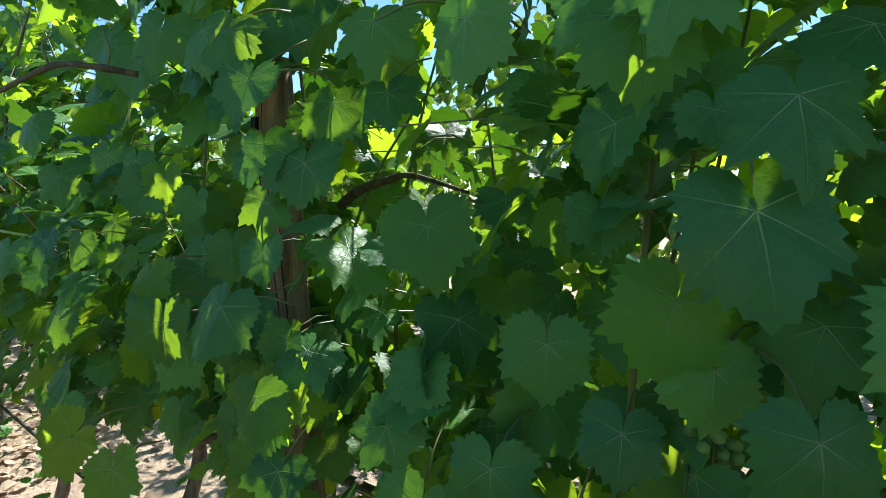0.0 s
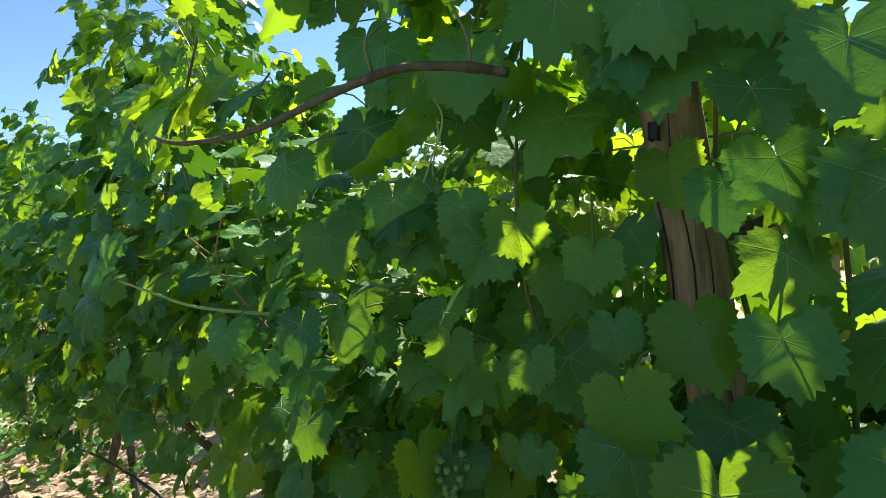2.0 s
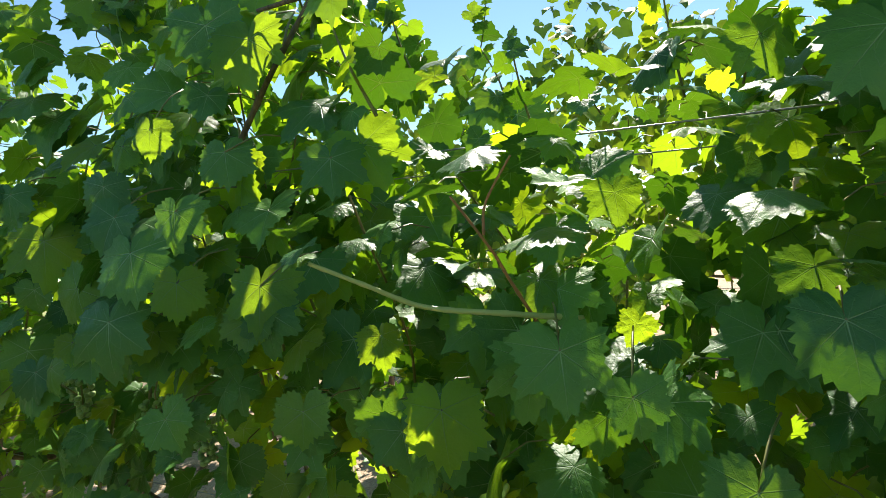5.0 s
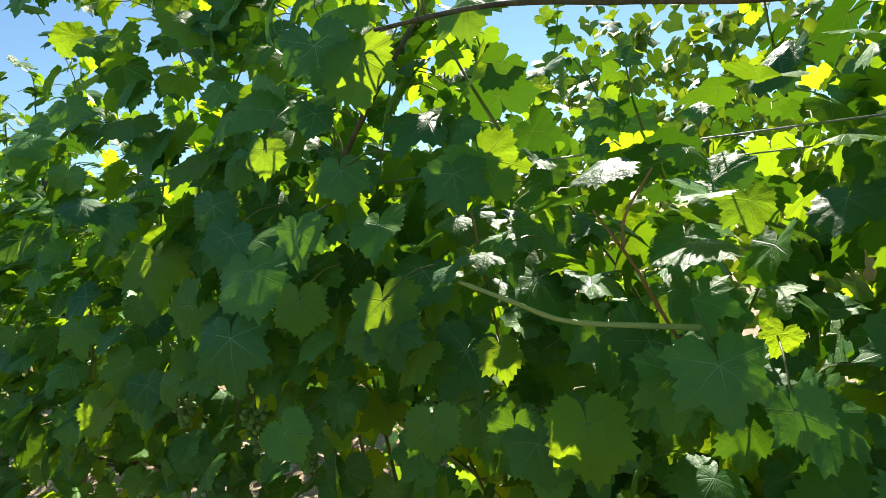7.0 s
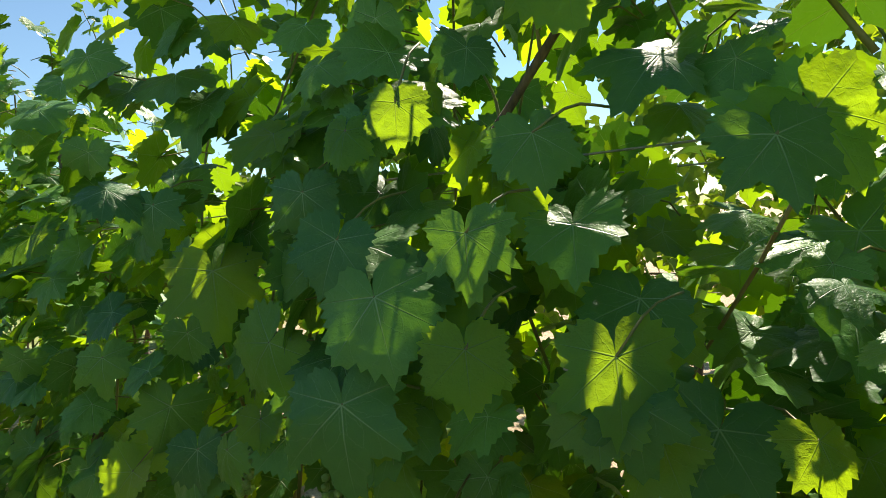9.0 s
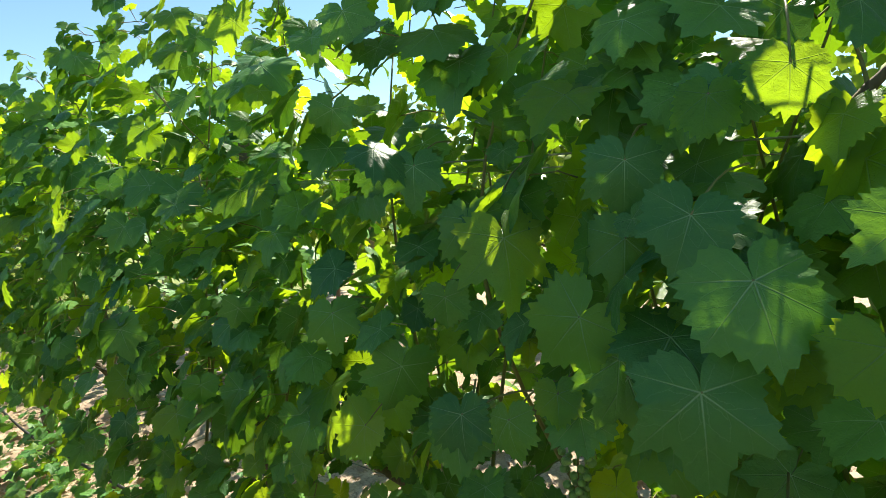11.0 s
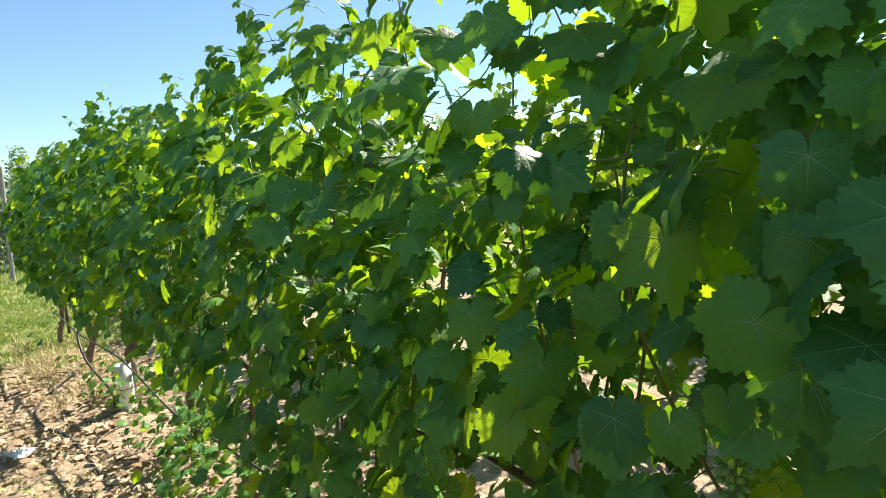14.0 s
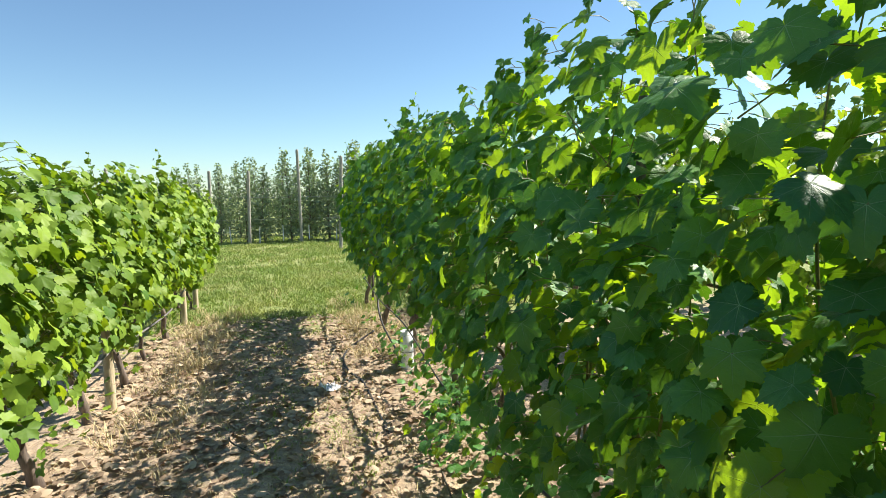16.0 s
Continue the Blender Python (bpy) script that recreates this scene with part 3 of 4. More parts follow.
# large leaves on the shaded face: x, y, z, width, turn of the tip
SHADE_LEAVES = (
    ((-0.41, 0.72, 1.46, .135, 10), (-0.06, 0.66, 1.49, .135, 0), (-0.01, 0.66, 1.33, .105, 0), (-0.16, 0.70, 1.28, .09, 0), (-0.24, 0.70, 1.35, .105, 0),
     (-0.64, 0.78, 1.63, .12, 0), (-0.55, 0.80, 1.64, .105, 10), (-0.36, 0.72, 1.69, .12, 0), (-0.67, 0.75, 1.54, .135, 0), (-0.80, 0.62, 1.27, .135, -15),
     (-0.66, 0.66, 1.18, .106, 0), (-1.46, 0.66, 0.96, .16, 10), (-0.50, 0.72, 1.71, .12, 0), (-0.89, 0.72, 1.75, .145, 20), (-0.12, 0.70, 1.41, .12, -15),
     (-0.21, 0.75, 1.48, .08, 0), (-0.09, 0.72, 1.35, .10, 0), (-0.04, 0.66, 1.57, .11, 0)),
    ((-0.10, 0.70, 1.57, .07, 10), (-0.87, 0.70, 1.70, .106, 0), (-1.30, 0.72, 1.68, .142, 0), (-1.03, 0.72, 1.52, .09, 0), (-0.93, 0.72, 1.48, .077, 0),
     (-1.22, 0.74, 1.54, .142, 0), (-0.91, 0.72, 1.40, .07, 0), (-1.34, 0.74, 1.35, .095, 0), (-1.01, 0.70, 1.35, .07, 0),
     (-0.85, 0.60, 1.32, .10, 0), (-1.71, 0.70, 1.31, .117, -15), (-1.47, 0.68, 1.19, .115, -20), (-1.29, 0.72, 1.53, .135, 0), (-1.66, 0.66, 1.33, .094, 0),
     (-1.34, 0.68, 1.38, .108, 0), (-1.10, 0.70, 1.55, .088, 0), (-1.12, 0.68, 1.37, .077, 0), (-1.89, 0.68, 1.21, .103, 0)),
    ((-2.14, 0.68, 1.36, .101, 0), (-1.96, 0.74, 1.61, .134, 20), (-2.25, 0.74, 1.84, .142, 0), (-1.66, 0.64, 1.34, .123, 0), (-2.11, 0.68, 1.37, .108, 0),
     (-1.59, 0.68, 1.28, .086, 0), (-1.81, 0.66, 1.23, .114, 0), (-1.40, 0.64, 1.38, .108, 0), (-2.35, 0.70, 1.48, .112, 15), (-2.49, 0.68, 1.36, .118, 0),
     (-2.33, 0.66, 1.19, .102, 30), (-1.92, 0.68, 1.23, .085, -10), (-2.07, 0.70, 1.20, .085, 0), (-2.12, 0.68, 1.41, .13, 0), (-1.99, 0.70, 1.59, .109, 0),
     (-2.19, 0.70, 1.62, .101, 0), (-2.49, 0.70, 1.50, .122, 0), (-2.48, 0.68, 1.34, .122, 10), (-1.81, 0.64, 1.26, .123, 0)),
    ((-2.32, 0.68, 1.18, .098, 0), (-2.04, 0.66, 1.23, .094, 0), (-2.68, 0.72, 1.52, .106, 0), (-2.16, 0.74, 1.80, .146, 0), (-2.35, 0.64, 1.47, .145, 10),
     (-2.39, 0.62, 1.36, .15, 0), (-2.41, 0.66, 1.53, .108, -10), (-2.24, 0.64, 1.53, .10, 0), (-2.53, 0.66, 1.41, .13, -40), (-2.72, 0.68, 1.24, .105, 0),
     (-2.56, 0.66, 1.31, .07, 0), (-2.39, 0.70, 1.66, .092, 0), (-2.25, 0.64, 1.42, .102, 0), (-2.82, 0.72, 1.60, .105, 0), (-2.71, 0.70, 1.52, .119, 0),
     (-2.77, 0.72, 1.40, .085, 0), (-3.05, 0.74, 1.34, .116, 0), (-2.49, 0.70, 1.59, .105, 0), (-2.40, 0.68, 1.65, .076, 0)),
    ((-2.33, 0.68, 1.67, .084, 0), (-2.44, 0.70, 1.40, .07, 20), (-2.73, 0.68, 1.22, .116, 0), (-2.63, 0.66, 1.26, .087, 20), (-2.54, 0.68, 1.28, .097, 0),
     (-2.96, 0.72, 1.15, .12, -30), (-0.86, 0.77, 1.575, .09, 0), (-0.80, 0.75, 1.55, .085, 10), (-0.82, 0.72, 1.41, .11, 0),
     (-0.93, 0.67, 1.755, .13, 0), (-0.84, 0.69, 1.745, .12, 10), (-3.95, 0.80, 1.62, .129, 0), (-3.82, 0.80, 1.75, .131, 0)),
    ((-0.75, 0.68, 1.73, .12, 5), (-0.69, 0.67, 1.65, .11, -15), (-0.76, 0.69, 1.63, .09, 10), (-0.64, 0.68, 1.22, .13, 10), (-0.65, 0.68, 1.09, .12, -10),
     (-1.31, 0.64, 1.52, .125, 15), (-1.37, 0.62, 1.63, .115, 0), (-1.45, 0.74, 1.67, .09, 20), (-1.16, 0.72, 1.73, .12, 0), (-1.24, 0.72, 1.79, .12, 10), (-1.07, 0.70, 1.73, .12, -10), (-1.30, 0.74, 1.82, .11, 0),
     (-0.17, 0.72, 1.66, .13, 0), (-0.22, 0.74, 1.70, .12, 10), (-0.13, 0.70, 1.69, .12, -10),
     (0.06, 0.70, 1.42, .12, 0), (0.02, 0.66, 1.24, .13, -10), (-0.10, 0.68, 1.18, .13, 0), (-0.20, 0.68, 1.16, .12, 10), (-0.06, 0.66, 1.08, .12, 0), (-0.30, 0.70, 1.20, .12, 0), (-0.40, 0.70, 1.12, .12, -10),
     (-0.755, 0.735, 1.67, .10, 0), (-0.75, 0.735, 1.57, .10, 10), (-0.745, 0.735, 1.48, .10, -10),
     (-0.85, 0.60, 1.365, .10, 15), (-0.77, 0.58, 1.31, .12, 0), (-0.64, 0.59, 1.35, .12, -10), (-0.63, 0.63, 1.22, .11, 0),
     (-0.98, 0.53, 1.10, .13, -30), (-0.88, 0.55, 1.07, .12, 20), (-1.08, 0.55, 1.12, .11, 0),
     (-0.765, 0.73, 1.735, .11, 0), (-0.75, 0.73, 1.40, .10, 0), (-0.86, 0.73, 1.70, .14, 0), (-0.80, 0.75, 1.30, .10, 0), (-0.87, 0.74, 1.24, .11, 10), (-0.77, 0.73, 1.19, .11, -10), (-0.84, 0.73, 1.10, .12, 0), (-0.76, 0.72, 1.06, .12, 0), (-0.82, 0.74, 1.00, .12, 10)),
)


def hang_large_leaves():
    rng = np.random.default_rng(31)
    trunk_xs = np.array(TRUNKS)
    for rows in SHADE_LEAVES:
        for x, y, z, width, tip in rows:
            tx = TRUNKS[int(abs(trunk_xs - x).argmin())]
            vine = VINES[tx]
            n = np.array(((0.38 + rng.normal(0, .16), -1.0, 0.42 + rng.normal(0, .14)),))
            side = math.tan(radians(tip)) + rng.normal(0, .10)
            turn = turns(n, np.array(((side, 0.1, -1.0),)))[0]
            own_leaf(vine, np.array(vine.location), (x, y, z), turn, width * 0.92, int(rng.integers(99)))
            g = Geo()
            p = np.array((x, y, z))
            back = p + np.array((rng.normal(0, .03), 0.09, 0.02 + rng.normal(0, .03)))
            g.tube(smooth_path((p, (p + back) / 2 + (0, 0, .014), back), 6), 0.0016, 4)
            part("leaf_stalk", g.mesh("leaf_stalk", np.array(vine.location)), M_SHOOT, vine)


hang_large_leaves()

# leaves tipped up into the sun where the row is low: x, y, z, width, tip
SUNNY_LEAVES = ((-1.675, .645, 1.475, .095, -20), (-1.93, .55, 1.47, .05, 10), (-1.94, .56, 1.46, .045, -30), (-1.45, .70, 1.50, .09, 10), (-1.52, .74, 1.58, .08, -30), (-1.38, .68, 1.43, .08, 0), (-1.33, .72, 1.52, .085, 25),
                (-1.27, .70, 1.44, .08, 0), (-1.60, .76, 1.66, .09, 10), (-1.50, .78, 1.70, .085, -10), (-1.95, .70, 1.47, .06, 0), (-2.03, .66, 1.49, .07, 20),
                (-1.41, .74, 1.62, .11, 0), (-1.78, .72, 1.58, .09, -15), (-3.56, .84, 1.56, .10, 0), (-3.62, .80, 1.40, .10, 10), (-3.40, .82, 1.66, .09, 0),
                (-3.45, .78, 1.50, .09, -10), (-0.66, .76, 1.46, .09, 0), (-0.30, .78, 1.58, .10, 0))


# thin leaves on the long cane, with the sun behind them
CANE_LEAVES = ((-1.54, .52, 1.755, .065, 0), (-1.50, .54, 1.745, .10, 15), (-1.72, .56, 1.775, .10, -20), (-1.60, .54, 1.755, .09, 10), (-1.36, .55, 1.725, .08, 0),
               (-1.64, .53, 1.775, .09, -10), (-1.49, .52, 1.735, .125, 0), (-1.57, .52, 1.745, .10, 20), (-1.42, .55, 1.745, .10, -15), 
               (-1.80, .60, 1.80, .10, 0), (-1.92, .64, 1.80, .10, 10))


def hang_sunny_leaves():
    rng = np.random.default_rng(47)
    for x, y, z, width, tip in SUNNY_LEAVES:
        vine = VINES[TRUNKS[int(abs(np.array(TRUNKS) - x).argmin())]]
        turn = turns(np.array(((rng.normal(0, .2), -0.12 + rng.normal(0, .2), 1.0),)), np.array(((math.sin(radians(tip)) + .2, -1.0, -0.2),)))[0]
        own_leaf(vine, np.array(vine.location), (x, y, z), turn, width, int(rng.integers(99)), "leaf catching the sun on its upper face")
    for x0, x1, y0, y1, z0, z1, count in ((-3.75, -2.85, .76, .98, 1.25, 1.75, 80), (-2.02, -1.62, .68, .95, 1.42, 1.68, 16), (-5.2, -3.9, .74, .95, 1.2, 1.9, 50), (-0.6, 0.1, .78, .98, 1.35, 1.7, 14)):
        for _ in range(count):
            x = rng.uniform(x0, x1)
            vine = VINES[TRUNKS[int(abs(np.array(TRUNKS) - x).argmin())]]
            turn = turns(np.array(((rng.normal(0, .35), -0.1 + rng.normal(0, .35), 0.9),)), np.array(((rng.normal(0, .8), -0.7, -0.3),)))[0]
            own_leaf(vine, np.array(vine.location), (x, rng.uniform(y0, y1), rng.uniform(z0, z1)), turn, rng.uniform(.055, .10), int(rng.integers(99)))
    for x, y, z, width, tip in CANE_LEAVES:
        vine = VINES[-0.8]
        turn = turns(np.array(((rng.normal(0, .25), -0.55 + rng.normal(0, .25), 0.8),)), np.array(((math.sin(radians(tip)), -0.6, -0.6),)))[0]
        own_leaf(vine, np.array(vine.location), (x, y, z), turn, width, int(rng.integers(99)))


hang_sunny_leaves()


def long_cane(tx, points, r0, r1, material, name, label):
    vine = VINES[tx]
    g = Geo()
    run = smooth_path(points, 48)
    swell = 1 + 0.22 * np.exp(-((np.arange(48) % 8 - 4) / 0.8) ** 2)
    g.tube(run, np.linspace(r0, r1, 48) * swell, 7)
    if name == "cane":
        rng = np.random.default_rng(9)
        for k in range(4, 48, 8):
            stub = Geo()
            up = run[k] + np.array((rng.normal(0, .03), rng.normal(0, .02), rng.uniform(.05, .09)))
            stub.tube(smooth_path((run[k], (run[k] + up) / 2 + rng.normal(0, .006, 3), up), 6), np.linspace(.0028, .0014, 6), 5)
            part("leaf_stalk", stub.mesh("leaf_stalk", np.array(vine.location)), M_SHOOT, vine)
    return part(name, g.mesh(name, np.array(vine.location)), material, vine, label)


long_cane(-0.8, ((-0.99, .66, 1.69), (-1.02, .60, 1.695), (-1.10, .57, 1.70), (-1.30, .55, 1.675), (-1.42, .55, 1.675), (-1.59, .56, 1.692), (-1.72, .57, 1.725), (-1.88, .60, 1.77), (-2.1, .70, 1.82)),
          .0055, .003, M_CANE, "cane", "long arching brown cane")
long_cane(-1.85, ((-1.66, .78, 1.35), (-1.74, .70, 1.37), (-1.83, .655, 1.385), (-1.88, .60, 1.42), (-1.925, .553, 1.452)), .0042, .0024, M_TENDRIL, "shoot", "pale green shoot leaning out of the leaves")
long_cane(-1.85, ((-1.70, .76, 1.32), (-1.735, .71, 1.41), (-1.75, .69, 1.45), (-1.785, .65, 1.52)), .0026, .0016, M_RED_STALK, "shoot", "reddish young shoot")
long_cane(-1.85, ((-1.76, .69, 1.47), (-1.755, .69, 1.51), (-1.72, .69, 1.565)), .0021, .0014, M_RED_STALK, "shoot", "reddish young shoot")
long_cane(-1.85, ((-2.30, .82, 1.62), (-2.18, .80, 1.75), (-2.05, .80, 1.90), (-2.0, .82, 2.02)), .006, .003, M_CANE, "cane", "brown cane reaching above the leaves")
long_cane(-0.8, ((-1.18, .72, 1.73), (-1.15, .715, 1.69), (-1.14, .71, 1.65), (-1.155, .71, 1.60), (-1.14, .71, 1.585), (-1.13, .71, 1.60)), .0016, .001, M_TENDRIL, "tendril", "pale curling tendril")
long_cane(-0.8, ((-1.17, .72, 1.72), (-1.13, .71, 1.67), (-1.15, .70, 1.61), (-1.165, .70, 1.585)), .0016, .001, M_TENDRIL, "tendril", "pale curling tendril")


long_cane(-0.8, ((-0.86, 1.0, 1.47), (-0.80, .99, 1.50), (-0.72, .98, 1.52), (-0.66, .99, 1.53), (-0.56, 1.03, 1.50)), .012, .003, M_CANE, "branch", "thick old brown arm beside the post")


def berry_mesh():
    bm = bmesh.new()
    bmesh.ops.create_icosphere(bm, subdivisions=1, radius=1.0)
    me = bpy.data.meshes.new("grape")
    bm.to_mesh(me)
    bm.free()
    me.polygons.foreach_set("use_smooth", np.full(len(me.polygons), True))
    me.materials.append(M_GRAPE)
    return me


BERRY = berry_mesh()


def grape_bunch(tx, at, count, seed):
    rng = np.random.default_rng(seed)
    vine = VINES[tx]
    base = np.array(vine.location)
    g = Geo()
    g.tube(((0, .01, .04), (0, 0, .01), (0, 0, -.09)), .002, 5)
    bunch = part("bunch_stem", g.mesh("bunch_stem"), M_SHOOT, vine, "thin stem with small green unripe grapes", at=Matrix.Translation(Vector(np.array(at) - base)))
    for k in range(count):
        f = k / count
        a, r = k * 2.4, 0.026 * (1 - f) ** 0.7 + 0.003
        c = np.array((r * math.cos(a), r * math.sin(a), -0.10 * f)) + rng.normal(0, .003, 3)
        part("grape", BERRY, M_GRAPE, bunch, at=Matrix.Translation(Vector(c)) @ Matrix.Scale(float(rng.uniform(.0065, .009)), 4))


for k, (tx, at) in enumerate(((0.35, (-0.10, .80, 1.30)), (-2.9, (-2.78, .80, 1.20)), (-2.9, (-2.62, .86, 1.14)), (-1.85, (-2.45, .84, 1.12)), (-1.85, (-1.58, .86, 1.10)), (-0.8, (-1.28, .84, 1.12)), (0.35, (0.02, .86, 1.22)))):
    grape_bunch(tx, at, 34, 60 + k)

# the sunlit row and the rows behind
LEFT_TRUNKS = (-10.9, -10.0, -9.16, -8.39, -7.56, -6.71, -5.82, -4.95, -4.1, -3.2, -2.3, -1.4, -0.5, 0.4, 1.3, 2.2)
for i, tx in enumerate(LEFT_TRUNKS):
    grapevine(200 + i, tx - 0.44, tx + 0.44, LEFT_Y, tx, left_low, left_top, 0.36, 880 if tx < -4 else 620, MIDDLE if tx < -4 else COARSE, (0.05, 0.088, 0.13),
              "sunlit leafy grapevine trained low along a drip hose", "vines of the sunlit row", lean=(0.20, -0.05), material=M_LEAF_FAR_LIT, shoots=4,
              suckers=35, trunk_y=-1.47, trunk_height=0.62, stout=0.017)
for r, y in enumerate((BACK_Y, BACK_Y + 2.5)):
    for i, tx in enumerate(np.arange(-11.5, 6.0, 1.3)):
        grapevine(300 + 40 * r + i, tx - 0.66, tx + 0.66, y, tx, near_low, back_top, 0.38, 430, COARSE, (0.07, 0.11, 0.15),
                  "leafy grapevine in a row farther back", "vines of the rows behind", lean=(0.12, 0.02), material=M_LEAF_FAR_LIT, shoots=2)


# ---- posts, wires and hoses ----
def wooden_post(at, lean, height, radius, material, label, group, sides=10, rough=0.015):
    post = thing("wooden_post", at, label, "post", group)
    rng = np.random.default_rng(int(abs(at[0]) * 1000 + abs(at[1]) * 77))
    g = Geo()
    steps = np.concatenate(([-0.05], np.linspace(0.02, 0.985, 16), [1.0]))
    path = np.stack((lean[0] * steps, lean[1] * steps, height * steps), 1)
    r = radius * (1.03 - 0.08 * steps) * (1 + rng.normal(0, rough, len(steps)))
    r[-1] *= 0.86
    g.tube(path, r, sides)
    part("shaft", g.mesh("shaft"), material, post)
    return post


old_post = wooden_post((-0.70, 0.855, 0), (-0.193, 0.0, 0), 1.74, 0.037, M_POST, "split reddish wooden trellis post among the vine leaves", "posts of the row beside the path", 14, 0.03)
g = Geo()
for dx in (-0.005, 0.005):
    g.tube(((dx, 0.004, 0.011), (dx, -0.005, 0.010), (dx, -0.006, -0.010), (dx, 0.004, -0.011)), 0.0016, 6)
block(g, (-0.0055, -0.005, -0.010), (0.0055, 0.005, 0.011))
part("staple", g.mesh("staple", smooth=False), M_CLIP, old_post, "black iron staple", at=Matrix.Translation((-0.190, -0.037, 1.62)))
for k, (dx, z0, z1) in enumerate(((0.006, 1.22, 1.74), (-0.022, 1.32, 1.58), (0.024, 1.2, 1.5))):
    g = Geo()
    lean_at = [(-0.20 * z / 1.8 + dx + 0.003 * math.sin(z * 31), -0.0367 + abs(dx) * 0.3, z) for z in np.linspace(z0, z1, 12)]
    g.tube(lean_at, 0.0012 * np.sin(np.linspace(0.15, 3.0, 12)) + 0.0003, 5)
    part("crack", g.mesh("crack"), M_CLIP, old_post, "dark drying crack")
for x in (-3.92, -7.6, -10.45, 3.6):
    wooden_post((x, ROW_Y + 0.03, 0), (0.03, 0, 0), 1.93, 0.019, M_POST_DARK, "dark weathered wooden trellis post among the vines", "posts of the row beside the path")
for x, h in ((-1.02, 1.6), (-5.65, 1.35), (-9.4, 1.5), (2.5, 1.5)):
    wooden_post((x, BACK_Y - 0.08, 0), (0.02, 0, 0), h, 0.04, M_STAKE, "pale wooden stake under the vines behind", "stakes of the rows behind")
for x, h in ((-6.93, .66), (-9.96, .72), (-10.87, .74), (-3.9, .66)):
    wooden_post((x, LEFT_Y + 0.07, 0), (-0.03, 0.0, 0), h, 0.037, M_STAKE, "pale wooden stake beside the drip hose", "stakes of the sunlit row")
for x, y, h, l in ((-22, -2.60, 2.5, 0.03), (-22, -1.40, 2.5, 0.06), (-22, 0.32, 3.22, -0.04), (-19.2, 1.42, 2.8, 0.10), (-22, -5.6, 2.6, 0), (-22, -9, 2.6, 0.1), (-22, 3.4, 2.7, 0), (-22, 6.5, 2.7, 0)):
    wooden_post((x, y, 0), (0.0, l, 0), h, 0.052, M_POST_GREY, "tall grey orchard post on the grass", "orchard posts", rough=0.006)


def strung(name, points, radius, material, label, category, group="", count=60):
    g = Geo()
    g.tube(smooth_path(points, count), radius, 6)
    ob = part(name, g.mesh(name), material)
    return tagged(ob, label, category, group)


for y, z in ((0.95, 1.615), (1.24, 1.60), (1.10, 1.22), (1.10, 0.78)):
    strung("trellis_wire", ((-10.45, y, z), (-6, y, z - .015), (-2, y, z), (3.6, y, z)), 0.0017, M_WIRE, "thin grey galvanised wire strung along the vine row", "wire", "trellis wires")
for y, z in ((LEFT_Y + .1, 1.35), (LEFT_Y, 0.66), (BACK_Y, 1.5), (BACK_Y, 1.0)):
    strung("trellis_wire", ((-11, y, z), (-5, y, z - .015), (3, y, z)), 0.0017, M_WIRE, "thin grey galvanised wire strung along the vine row", "wire", "trellis wires")
for z in (0.85, 1.6, 2.3):
    strung("trellis_wire", ((-22.0, -9, z), (-22.0, -1.4, z), (-22, 6.5, z)), 0.004, M_WIRE, "thin grey wire between the orchard posts", "wire", "orchard wires")
strung("drip_hose", ((-11, -1.37, .42), (-9.9, -1.36, .44), (-8.98, -1.36, .35), (-7.43, -1.35, .43), (-6.93, -1.33, .50), (-6.26, -1.35, .45), (-5.62, -1.36, .52), (-5.2, -1.36, .49), (-4, -1.37, .42), (0, -1.37, .45), (3, -1.37, .45)),
       0.010, M_HOSE_DUSTY, "dusty grey drip hose sagging along the sunlit row", "hose", count=120)
strung("drip_hose", ((-10.4, 1.02, .40), (-8.8, 1.0, .36), (-7.3, 1.0, .40), (-5.95, .98, .30), (-5.2, .97, .34), (-4.5, .98, .36), (-3.5, 1.0, .42), (-2, 1.0, .38), (0, 1.0, .40), (3.4, 1.0, .40)),
       0.007, M_HOSE, "black drip hose sagging along the vine row", "hose", count=120)


# ---- orchard beyond the grass ----
SMALL_LEAF = [leaf_template(8, np.array(((0, .95), (40, .45), (90, .30), (140, .42), (180, .5))), 90 + i, (), 1.3) for i in range(3)]


